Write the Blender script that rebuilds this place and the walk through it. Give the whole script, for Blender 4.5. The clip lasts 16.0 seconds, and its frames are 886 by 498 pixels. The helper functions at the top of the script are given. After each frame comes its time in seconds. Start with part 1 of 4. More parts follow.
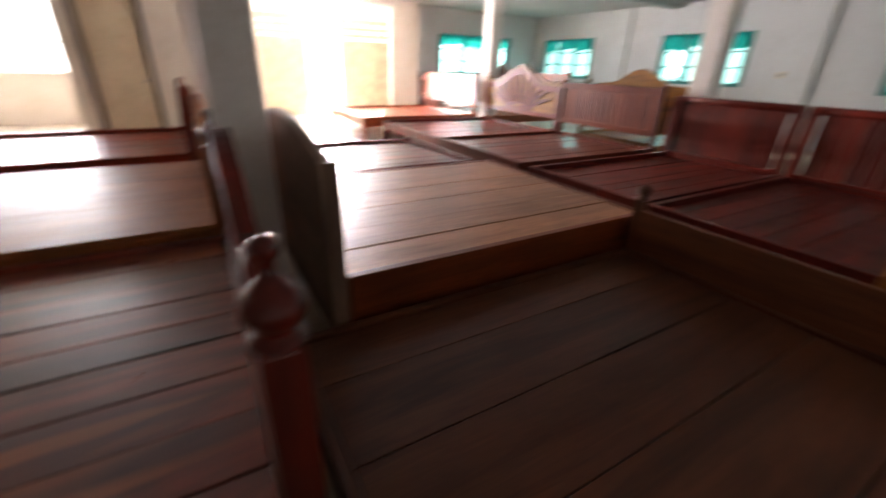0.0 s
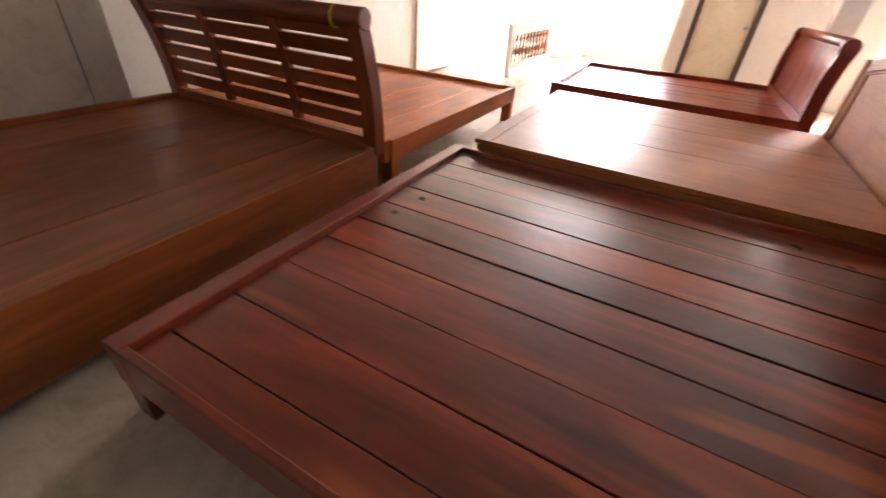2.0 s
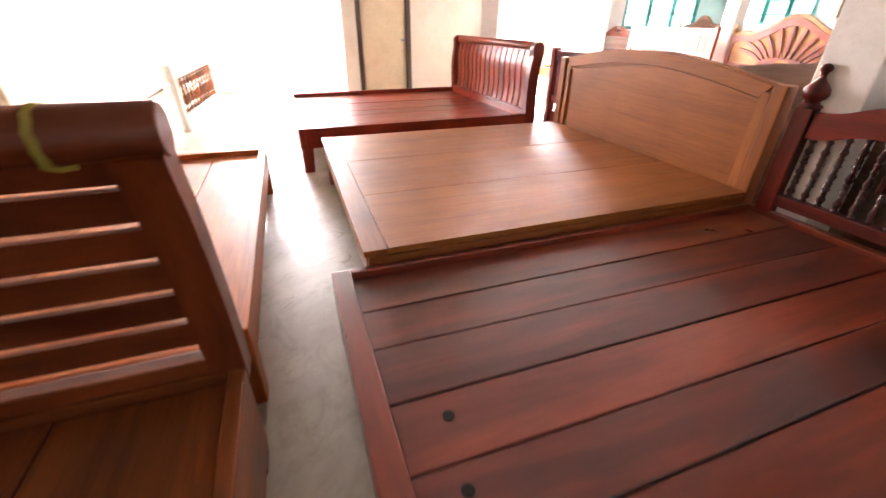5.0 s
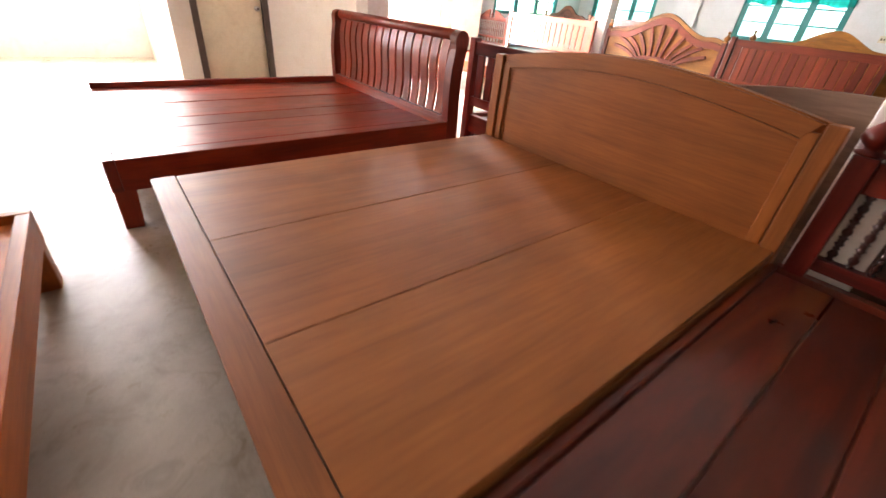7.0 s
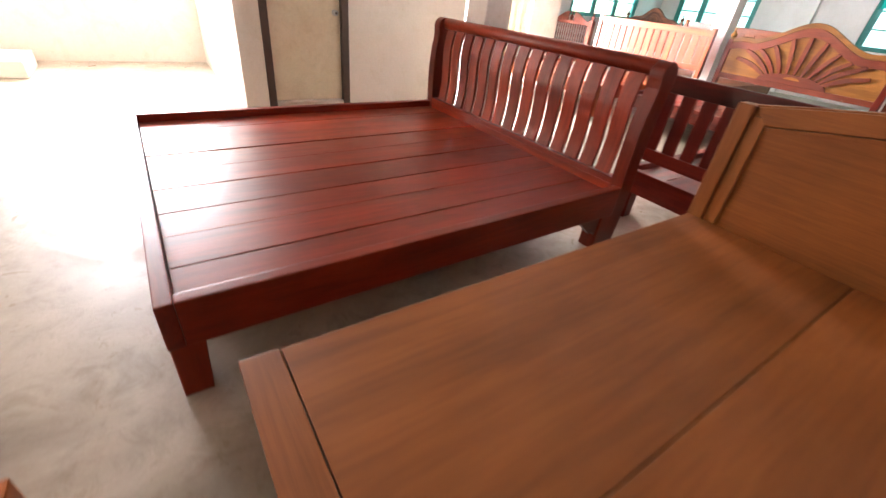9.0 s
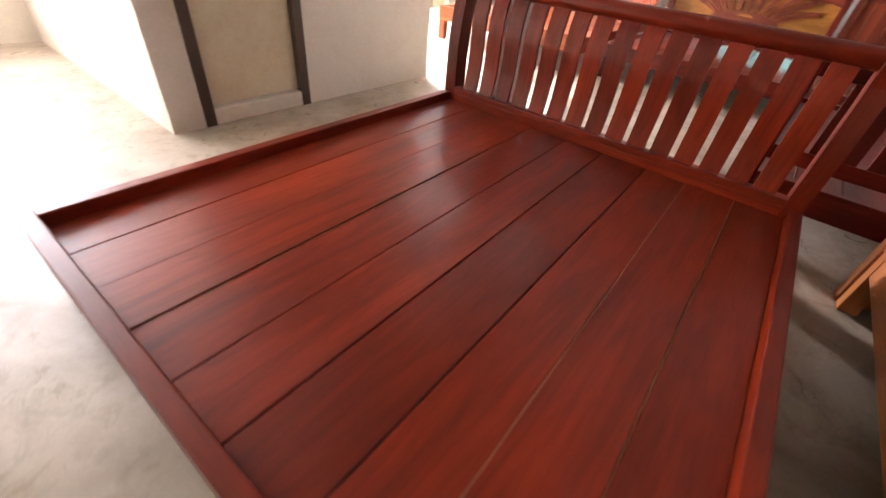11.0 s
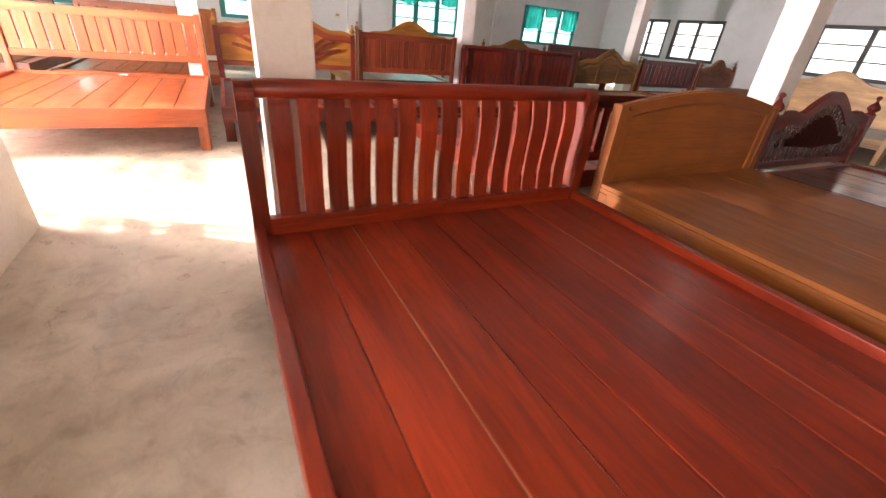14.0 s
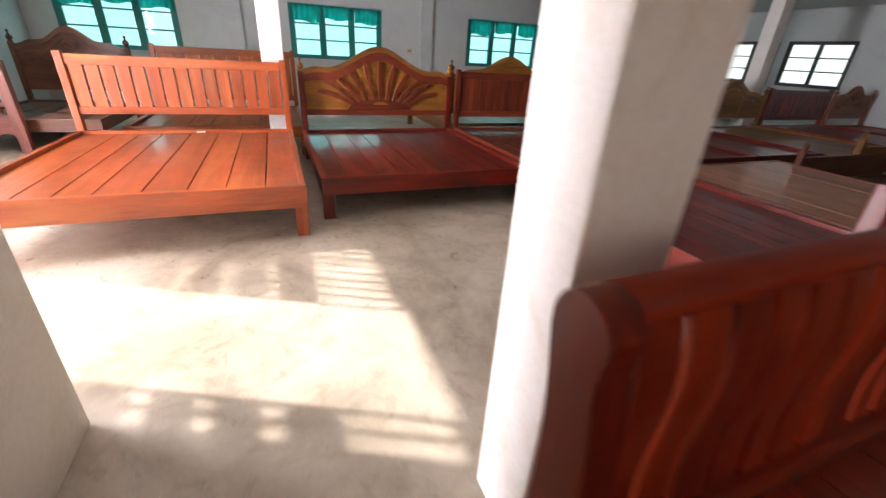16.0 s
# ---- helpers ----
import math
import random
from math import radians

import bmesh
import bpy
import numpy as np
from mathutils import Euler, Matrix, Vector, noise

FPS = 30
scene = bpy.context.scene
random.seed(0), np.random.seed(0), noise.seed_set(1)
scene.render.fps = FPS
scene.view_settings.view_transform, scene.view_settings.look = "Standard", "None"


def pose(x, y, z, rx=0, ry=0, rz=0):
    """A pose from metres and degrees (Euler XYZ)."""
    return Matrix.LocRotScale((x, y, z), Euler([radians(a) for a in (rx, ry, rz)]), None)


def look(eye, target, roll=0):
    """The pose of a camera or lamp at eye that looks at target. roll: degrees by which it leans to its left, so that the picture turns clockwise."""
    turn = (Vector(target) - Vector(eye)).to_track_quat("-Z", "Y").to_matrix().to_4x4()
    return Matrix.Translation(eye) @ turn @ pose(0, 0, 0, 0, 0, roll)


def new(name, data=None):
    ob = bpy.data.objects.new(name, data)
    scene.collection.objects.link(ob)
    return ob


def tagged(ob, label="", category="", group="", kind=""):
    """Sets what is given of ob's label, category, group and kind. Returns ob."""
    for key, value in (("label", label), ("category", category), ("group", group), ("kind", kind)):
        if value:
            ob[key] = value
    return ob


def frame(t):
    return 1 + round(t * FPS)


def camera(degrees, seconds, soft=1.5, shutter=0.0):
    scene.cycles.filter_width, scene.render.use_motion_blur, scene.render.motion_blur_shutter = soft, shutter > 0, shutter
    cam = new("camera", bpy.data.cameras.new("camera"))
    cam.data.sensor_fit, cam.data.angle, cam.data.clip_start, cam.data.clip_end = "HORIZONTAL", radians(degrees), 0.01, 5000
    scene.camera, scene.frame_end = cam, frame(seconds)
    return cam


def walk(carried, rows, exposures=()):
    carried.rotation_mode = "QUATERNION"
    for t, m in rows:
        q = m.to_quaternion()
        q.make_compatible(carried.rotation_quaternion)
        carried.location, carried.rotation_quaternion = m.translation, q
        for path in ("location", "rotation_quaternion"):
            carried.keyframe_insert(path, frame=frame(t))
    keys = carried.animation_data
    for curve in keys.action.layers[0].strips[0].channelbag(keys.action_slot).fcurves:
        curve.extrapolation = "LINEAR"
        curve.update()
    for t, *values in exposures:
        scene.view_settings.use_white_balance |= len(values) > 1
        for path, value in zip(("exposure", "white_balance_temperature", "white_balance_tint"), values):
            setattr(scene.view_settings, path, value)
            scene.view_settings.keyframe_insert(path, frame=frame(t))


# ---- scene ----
cam = camera(95.1, 16.0, shutter=0.5)
PATH = [
    (0, (0.781, 0.790, 1.275), (1.628, 2.205, 0.530), 2.0),
    (0.2, (0.665, 0.765, 1.268), (1.25, 2.37, 0.37), 2.6),
    (0.5, (0.465, 0.753, 1.277), (0.753, 2.436, 0.237), 4.1),
    (1, (0.271, 0.878, 1.218), (0.082, 2.527, 0.101), 3.3),
    (1.5, (0.074, 0.992, 1.244), (-0.407, 2.561, 0.101), 3.0),
    (2, (-0.359, 1.079, 1.176), (-1.112, 2.574, 0.081), 4.5),
    (2.5, (-0.671, 1.133, 1.168), (-1.517, 2.578, 0.075), 2.2),
    (3, (-0.983, 1.269, 1.158), (-1.908, 2.706, 0.12), -0.5),
    (3.5, (-1.246, 1.397, 1.152), (-1.932, 2.94, 0.082), 1.4),
    (4, (-1.508, 1.51, 1.17), (-1.554, 3.183, 0.075), -1.8),
    (4.5, (-1.575, 1.653, 1.166), (-1.31, 3.336, 0.118), 0.4),
    (5, (-1.548, 1.978, 1.184), (-0.956, 3.618, 0.204), 0.7),
    (5.2, (-1.548, 2.102, 1.181), (-0.892, 3.709, 0.188), 1.6),
    (7.3, (-1.418, 3.354, 1.205), (-0.274, 4.622, 0.164), 5.3),
    (7.5, (-1.428, 3.499, 1.218), (-0.292, 4.771, 0.173), 4.2),
    (8, (-1.413, 3.796, 1.211), (-0.309, 5.095, 0.166), 5.2),
    (8.5, (-1.387, 4.125, 1.201), (-0.341, 5.453, 0.132), 6.1),
    (8.7, (-1.385, 4.279, 1.2), (-0.375, 5.642, 0.14), 6.8),
    (11, (-1.566, 5.992, 1.212), (-0.416, 6.818, 0.100), 6.9),
    (11.5, (-1.500, 6.290, 1.238), (-0.187, 6.930, 0.145), 5.2),
    (12, (-1.518, 6.633, 1.246), (-0.055, 6.994, 0.262), 5.2),
    (12.5, (-1.550, 6.899, 1.256), (-0.023, 6.894, 0.304), 6.3),
    (13, (-1.495, 7.193, 1.262), (0.040, 6.911, 0.366), 4.6),
    (13.5, (-1.427, 7.439, 1.253), (0.242, 6.818, 0.344), 4.3),
    (14, (-1.277, 7.704, 1.277), (0.27, 6.872, 0.321), 5.6),
    (14.5, (-0.942, 7.835, 1.261), (0.612, 6.969, 0.347), 4.7),
    (15, (-0.533, 7.973, 1.308), (1.065, 7.143, 0.437), 2.5),
    (15.5, (-0.13, 8.06, 1.322), (1.51, 7.289, 0.475), 3.6),
    (16, (0.307, 8.078, 1.326), (1.974, 7.396, 0.455), 3.4),
]
EXPOSURE = [(0.0, 1.9, 6700, 10), (0.5, 2.0, 6750, 10), (1.0, 2.3, 6800, 10), (1.5, 2.75, 6900, 10), (2.5, 3.38, 7000, 16), (4.0, 3.55, 6850, 14), (5.0, 3.55, 6750, 12),
            (7.5, 2.8, 6650, 10), (8.5, 2.72, 6550, 10), (11.0, 2.15, 6500, 10), (12.5, 2.35, 6900, 12), (13.5, 2.5, 7050, 17), (14.5, 2.35, 7050, 17), (15.0, 2.25, 6900, 14), (15.5, 1.85, 6650, 10), (16.0, 1.28, 6300, 10)]
walk(cam, [(t, look(eye, target, roll)) for t, eye, target, roll in PATH], EXPOSURE)

# ---------------------------------------------------------------- light
world = bpy.data.worlds.new("sky")
scene.world = world
world.use_nodes = True
wn = world.node_tree
sky = wn.nodes.new("ShaderNodeTexSky")
sky.sky_type, sky.sun_disc = "NISHITA", False
SUN_EL, SUN_DIR = radians(28.5), Vector((-0.43, -0.90, 0)).normalized()
sky.sun_elevation = SUN_EL
sky.sun_rotation = math.atan2(-SUN_DIR.x, -SUN_DIR.y)
wn.links.new(sky.outputs["Color"], wn.nodes["Background"].inputs["Color"])
wn.nodes["Background"].inputs["Strength"].default_value = 0.15

sun = new("sun", bpy.data.lights.new("sun", "SUN"))
sun.data.energy, sun.data.angle, sun.data.color = 5.0, radians(0.53), (1.0, 0.95, 0.93)
down = Vector((SUN_DIR.x * math.cos(SUN_EL), SUN_DIR.y * math.cos(SUN_EL), -math.sin(SUN_EL)))
sun.matrix_world = look((4, 30, 15), Vector((4, 30, 15)) + down)


def sky_lamp(name, place, aim, w, h, power, color=(0.96, 0.94, 1.0)):
    lamp = bpy.data.lights.new(name, "AREA")
    lamp.shape, lamp.size, lamp.size_y, lamp.energy, lamp.color = "RECTANGLE", w, h, power, color
    ob = new(name, lamp)
    ob.matrix_world = look(place, Vector(place) + Vector(aim))
    return ob


WIN_Y = [(9.75, 11.72), (5.63, 7.66), (1.40, 3.45), (-3.05, -0.87)]
for y0, y1 in WIN_Y:
    sky_lamp("sky_light_window", (11.35, (y0 + y1) / 2, 1.65), (-1, 0, 0), y1 - y0, 1.2, 8)
sky_lamp("sky_light_window", (8.5, 12.7, 1.65), (0, -1, 0), 2.4, 1.2, 10)
sky_lamp("sky_light_window", (8.1, -4.8, 1.6), (0, 1, 0), 3.2, 1.2, 6)
sky_lamp("sky_light_window", (3.4, -4.8, 1.6), (0, 1, 0), 2.4, 1.2, 3)
sky_lamp("sky_light_gate", (3.745, 11.80, 1.3), (0, -1, 0), 0.78, 2.4, 160, (0.98, 0.925, 1.0))
sky_lamp("sky_light_gate", (3.85, 12.3, 1.4), (0, -1, 0), 3.1, 2.6, 170, (0.98, 0.925, 1.0))
sky_lamp("sky_light_alcove", (-1.95, 12.1, 1.8), (0, -1, 0), 2.2, 1.6, 80, (0.98, 0.925, 1.0))

# ---------------------------------------------------------------- materials


def nodes_of(name):
    m = bpy.data.materials.new(name)
    m.use_nodes = True
    t = m.node_tree
    return m, t, t.nodes["Principled BSDF"]


def link(t, a, b):
    t.links.new(a, b)


def noise_node(t, vec, scale, detail=4.0, rough=0.55, dist=0.0):
    n = t.nodes.new("ShaderNodeTexNoise")
    n.inputs["Scale"].default_value, n.inputs["Detail"].default_value = scale, detail
    n.inputs["Roughness"].default_value, n.inputs["Distortion"].default_value = rough, dist
    if vec is not None:
        link(t, vec, n.inputs["Vector"])
    return n


def ramp_node(t, fac, stops):
    r = t.nodes.new("ShaderNodeValToRGB")
    el = r.color_ramp.elements
    while len(el) < len(stops):
        el.new(0.5)
    for e, (p, c) in zip(el, stops):
        e.position, e.color = p, (*c, 1)
    link(t, fac, r.inputs["Fac"])
    return r


def mix_node(t, a, b, fac, mode="MIX"):
    m = t.nodes.new("ShaderNodeMix")
    m.data_type, m.blend_type = "RGBA", mode
    for sock, v in ((m.inputs[0], fac), (m.inputs[6], a), (m.inputs[7], b)):
        if isinstance(v, (int, float)):
            sock.default_value = v
        elif isinstance(v, tuple):
            sock.default_value = (*v, 1)
        else:
            link(t, v, sock)
    return m.outputs[2]


def scaled(c, k):
    return tuple(min(1.0, v * k) for v in c)


def wood(name, col, axis="X", rough=0.32, coat=0.35, streak=0.5, vary=0.35, dark=0.45, fine=1.0, sap=None, line=0.28, stretch=0.09):
    """Varnished timber with its grain along one axis of the object."""
    m, t, b = nodes_of(name)
    tc = t.nodes.new("ShaderNodeTexCoord")
    info = t.nodes.new("ShaderNodeObjectInfo")
    add = t.nodes.new("ShaderNodeVectorMath")
    add.operation = "ADD"
    mul = t.nodes.new("ShaderNodeVectorMath")
    mul.operation = "SCALE"
    comb = t.nodes.new("ShaderNodeCombineXYZ")
    for i in range(3):
        link(t, info.outputs["Random"], comb.inputs[i])
    link(t, comb.outputs[0], mul.inputs[0])
    mul.inputs["Scale"].default_value = 37.0
    link(t, tc.outputs["Object"], add.inputs[0])
    link(t, mul.outputs[0], add.inputs[1])
    mp = t.nodes.new("ShaderNodeMapping")
    s = {"X": (stretch, 1, 1), "Y": (1, stretch, 1), "Z": (1, 1, stretch)}[axis]
    mp.inputs["Scale"].default_value = s
    link(t, add.outputs[0], mp.inputs["Vector"])
    broad = noise_node(t, mp.outputs[0], 9.0 * fine, 3, 0.5, 0.8)
    grain = noise_node(t, mp.outputs[0], 70.0 * fine, 5, 0.6, 0.3)
    patch = noise_node(t, add.outputs[0], 2.2, 2, 0.5)
    base = ramp_node(t, broad.outputs["Fac"], [(0.28, scaled(col, dark)), (0.5, col), (0.74, scaled(col, 1.0 + streak))])
    g = ramp_node(t, grain.outputs["Fac"], [(0.32, (0.62, 0.58, 0.55)), (0.62, (1, 1, 1))])
    c1 = mix_node(t, base.outputs[0], g.outputs[0], 0.5, "MULTIPLY")
    rings = t.nodes.new("ShaderNodeMath")
    rings.operation = "MULTIPLY"
    rings.inputs[1].default_value = 17.0
    link(t, broad.outputs["Fac"], rings.inputs[0])
    fold = t.nodes.new("ShaderNodeMath")
    fold.operation = "PINGPONG"
    fold.inputs[1].default_value = 1.0
    link(t, rings.outputs[0], fold.inputs[0])
    ring_tone = ramp_node(t, fold.outputs[0], [(0.0, (0.66, 0.60, 0.56)), (0.45, (1, 1, 1)), (1.0, (1.06, 1.05, 1.03))])
    c1 = mix_node(t, c1, ring_tone.outputs[0], line, "MULTIPLY")
    pr = ramp_node(t, patch.outputs["Fac"], [(0.3, (0.74, 0.70, 0.68)), (0.7, (1.12, 1.08, 1.05))])
    c2 = mix_node(t, c1, pr.outputs[0], 0.7, "MULTIPLY")
    rr = ramp_node(t, info.outputs["Random"], [(0.0, (1 - vary, 1 - vary, 1 - vary * 0.8)), (0.5, (1.0, 0.97, 0.95)), (1.0, (1 + vary * 0.9, 1 + vary * 1.1, 1 + vary * 0.7))])
    if sap:
        sapline = noise_node(t, mp.outputs[0], 5.0 * fine, 2, 0.45, 1.5)
        edge = ramp_node(t, sapline.outputs["Fac"], [(0.60, (0, 0, 0)), (0.70, (1, 1, 1))])
        c2 = mix_node(t, c2, sap, mix_node(t, (0, 0, 0), edge.outputs[0], 0.55))
    c3 = mix_node(t, c2, rr.outputs[0], 1.0, "MULTIPLY")
    link(t, c3, b.inputs["Base Color"])
    smear = noise_node(t, add.outputs[0], 6.0, 4, 0.6)
    rg = t.nodes.new("ShaderNodeMapRange")
    rg.inputs["To Min"].default_value, rg.inputs["To Max"].default_value = rough - 0.06, rough + 0.16
    link(t, smear.outputs["Fac"], rg.inputs["Value"])
    link(t, rg.outputs[0], b.inputs["Roughness"])
    b.inputs["Coat Weight"].default_value, b.inputs["Coat Roughness"].default_value = coat * 0.5, 0.16
    b.inputs["Specular IOR Level"].default_value = 0.5 if rough < 0.29 else 0.3 if rough < 0.7 else 0.08
    bump = t.nodes.new("ShaderNodeBump")
    bump.inputs["Strength"].default_value, bump.inputs["Distance"].default_value = 0.16, 0.002
    link(t, grain.outputs["Fac"], bump.inputs["Height"])
    link(t, bump.outputs[0], b.inputs["Normal"])
    return m


def rough_surface(name, stops, scale, rough=0.85, bump=0.25, fine=60.0, dist=0.004, gloss=None, stain=None):
    """Plaster, concrete and the like: broad stains, fine grit and relief in world metres."""
    m, t, b = nodes_of(name)
    tc = t.nodes.new("ShaderNodeTexCoord")
    v = tc.outputs["Object"]
    broad = noise_node(t, v, scale, 6, 0.6, 0.6)
    grit = noise_node(t, v, fine, 4, 0.65)
    base = ramp_node(t, broad.outputs["Fac"], stops)
    g = ramp_node(t, grit.outputs["Fac"], [(0.3, (0.93, 0.925, 0.915)), (0.7, (1.03, 1.03, 1.03))])
    c = mix_node(t, base.outputs[0], g.outputs[0], 0.8, "MULTIPLY")
    if stain:
        sp = noise_node(t, v, scale * 3.7, 7, 0.7, 1.2)
        sr = ramp_node(t, sp.outputs["Fac"], [(0.50, (1, 1, 1)), (0.68, stain)])
        c = mix_node(t, c, sr.outputs[0], 0.8, "MULTIPLY")
    link(t, c, b.inputs["Base Color"])
    if gloss:
        rg = t.nodes.new("ShaderNodeMapRange")
        rg.inputs["From Min"].default_value, rg.inputs["From Max"].default_value = 0.35, 0.65
        rg.inputs["To Min"].default_value, rg.inputs["To Max"].default_value = gloss
        wear = noise_node(t, v, scale * 4.5, 8, 0.68, 0.8)
        link(t, wear.outputs["Fac"], rg.inputs["Value"])
        link(t, rg.outputs[0], b.inputs["Roughness"])
    else:
        b.inputs["Roughness"].default_value = rough
    bp = t.nodes.new("ShaderNodeBump")
    bp.inputs["Strength"].default_value, bp.inputs["Distance"].default_value = bump, dist
    mixh = mix_node(t, broad.outputs["Fac"], grit.outputs["Fac"], 0.4)
    link(t, mixh, bp.inputs["Height"])
    link(t, bp.outputs[0], b.inputs["Normal"])
    return m


def plain(name, col, rough=0.5, metal=0.0, mottle=0.12):
    m, t, b = nodes_of(name)
    tc = t.nodes.new("ShaderNodeTexCoord")
    n = noise_node(t, tc.outputs["Object"], 14.0, 4)
    r = ramp_node(t, n.outputs["Fac"], [(0.3, scaled(col, 1 - mottle)), (0.7, scaled(col, 1 + mottle))])
    link(t, r.outputs[0], b.inputs["Base Color"])
    b.inputs["Roughness"].default_value, b.inputs["Metallic"].default_value = rough, metal
    return m


def cloth(name, col, through_light=0.65):
    m, t, b = nodes_of(name)
    tc = t.nodes.new("ShaderNodeTexCoord")
    w = noise_node(t, tc.outputs["Object"], 5.0, 4)
    r = ramp_node(t, w.outputs["Fac"], [(0.3, scaled(col, 0.75)), (0.7, scaled(col, 1.2))])
    link(t, r.outputs[0], b.inputs["Base Color"])
    b.inputs["Roughness"].default_value = 0.9
    tr = t.nodes.new("ShaderNodeBsdfTranslucent")
    link(t, r.outputs[0], tr.inputs["Color"])
    mx = t.nodes.new("ShaderNodeMixShader")
    mx.inputs[0].default_value = through_light
    link(t, b.outputs[0], mx.inputs[1])
    link(t, tr.outputs[0], mx.inputs[2])
    link(t, mx.outputs[0], t.nodes["Material Output"].inputs["Surface"])
    return m


def glass(name, tint=(0.93, 0.96, 0.95)):
    m, t, b = nodes_of(name)
    tr = t.nodes.new("ShaderNodeBsdfTransparent")
    tr.inputs["Color"].default_value = (*tint, 1)
    gl = t.nodes.new("ShaderNodeBsdfGlossy")
    gl.inputs["Roughness"].default_value = 0.03
    mx = t.nodes.new("ShaderNodeMixShader")
    mx.inputs[0].default_value = 0.06
    link(t, tr.outputs[0], mx.inputs[1])
    link(t, gl.outputs[0], mx.inputs[2])
    link(t, mx.outputs[0], t.nodes["Material Output"].inputs["Surface"])
    return m


PLASTER = rough_surface("cream_plaster", [(0.3, (0.71, 0.645, 0.56)), (0.55, (0.775, 0.71, 0.63)), (0.8, (0.815, 0.765, 0.69))], 0.9, 0.8, 0.12, 45, stain=(0.93, 0.90, 0.84))
WHITEWALL = rough_surface("white_plaster", [(0.3, (0.58, 0.59, 0.585)), (0.55, (0.65, 0.66, 0.655)), (0.8, (0.70, 0.71, 0.70))], 0.7, 0.8, 0.12, 45, stain=(0.93, 0.92, 0.90))
CEILING = rough_surface("ceiling_paint", [(0.3, (0.46, 0.475, 0.46)), (0.7, (0.55, 0.56, 0.545))], 0.8, 0.85, 0.1, 40)
CONCRETE = rough_surface("worn_concrete", [(0.28, (0.27, 0.215, 0.155)), (0.46, (0.41, 0.34, 0.255)), (0.6, (0.51, 0.435, 0.34)), (0.78, (0.61, 0.535, 0.44))], 1.6, 0.6, 0.5, 70, 0.004, (0.58, 0.25), (0.72, 0.69, 0.63))
COLUMN = rough_surface("column_paint", [(0.3, (0.79, 0.745, 0.695)), (0.7, (0.88, 0.845, 0.80))], 1.2, 0.75, 0.12, 50, stain=(0.9, 0.87, 0.8))
DOORPAINT = rough_surface("faded_door_paint", [(0.3, (0.70, 0.58, 0.40)), (0.7, (0.80, 0.70, 0.52))], 2.0, 0.6, 0.15, 40, stain=(0.9, 0.86, 0.78))
JAMB = plain("dark_brown_jamb", (0.07, 0.045, 0.032), 0.5)
KNOT_SHADE = plain("shaded_knot_hollow", (0.008, 0.005, 0.004), 0.95)
STEEL = plain("steel", (0.55, 0.54, 0.52), 0.3, 1.0)
# gate leaf steel, with translucency added so that the leaves brighten the floor
SHEET = cloth("cream_steel_made_translucent", (0.66, 0.57, 0.42), 0.2)
GATE = plain("cream_enamel_steel", (0.55, 0.52, 0.42), 0.45, 0.2)
CURTAIN = cloth("teal_curtain", (0.010, 0.21, 0.18))
PANE = glass("window_glass")
TINTED = glass("cyan_tinted_glass", (0.66, 0.97, 0.95))
SASH = plain("dark_window_frame", (0.05, 0.055, 0.05), 0.5)
TEALSASH = plain("teal_window_frame", (0.012, 0.19, 0.165), 0.5)
RIBBON = cloth("yellow_ribbon", (0.62, 0.55, 0.14))
PAPER = plain("white_paper", (0.8, 0.8, 0.78), 0.8)
PLATE = plain("ivory_plastic", (0.62, 0.55, 0.40), 0.4)



def glow(name, col, strength):
    m, t, b = nodes_of(name)
    e = t.nodes.new("ShaderNodeEmission")
    e.inputs["Color"].default_value, e.inputs["Strength"].default_value = (*col, 1), strength
    link(t, e.outputs[0], t.nodes["Material Output"].inputs["Surface"])
    return m


HAZE = glow("bright_hazy_sky", (1.0, 1.0, 0.98), 0.65)
GLARE = glow("sunlit_hazy_sky", (1.0, 0.99, 0.97), 1.6)
BOARD = rough_surface("bare_plywood", [(0.3, (0.40, 0.33, 0.26)), (0.7, (0.50, 0.43, 0.35))], 1.5, 0.7, 0.15, 50, stain=(0.85, 0.8, 0.75))
WHITEPAINT = plain("white_gloss_paint", (0.78, 0.77, 0.74), 0.35, 0.0, 0.05)
RED, DARKRED, ROSE, TEAK, BROWN, ORANGE = (0.255, 0.027, 0.0072), (0.15, 0.015, 0.008), (0.175, 0.030, 0.0125), (0.335, 0.111, 0.025), (0.222, 0.060, 0.0145), (0.36, 0.072, 0.018)
OCHRE, PALE, GREYWOOD, MAUVE = (0.27, 0.118, 0.022), (0.42, 0.26, 0.13), (0.21, 0.135, 0.10), (0.22, 0.075, 0.06)
TIMBER = {}


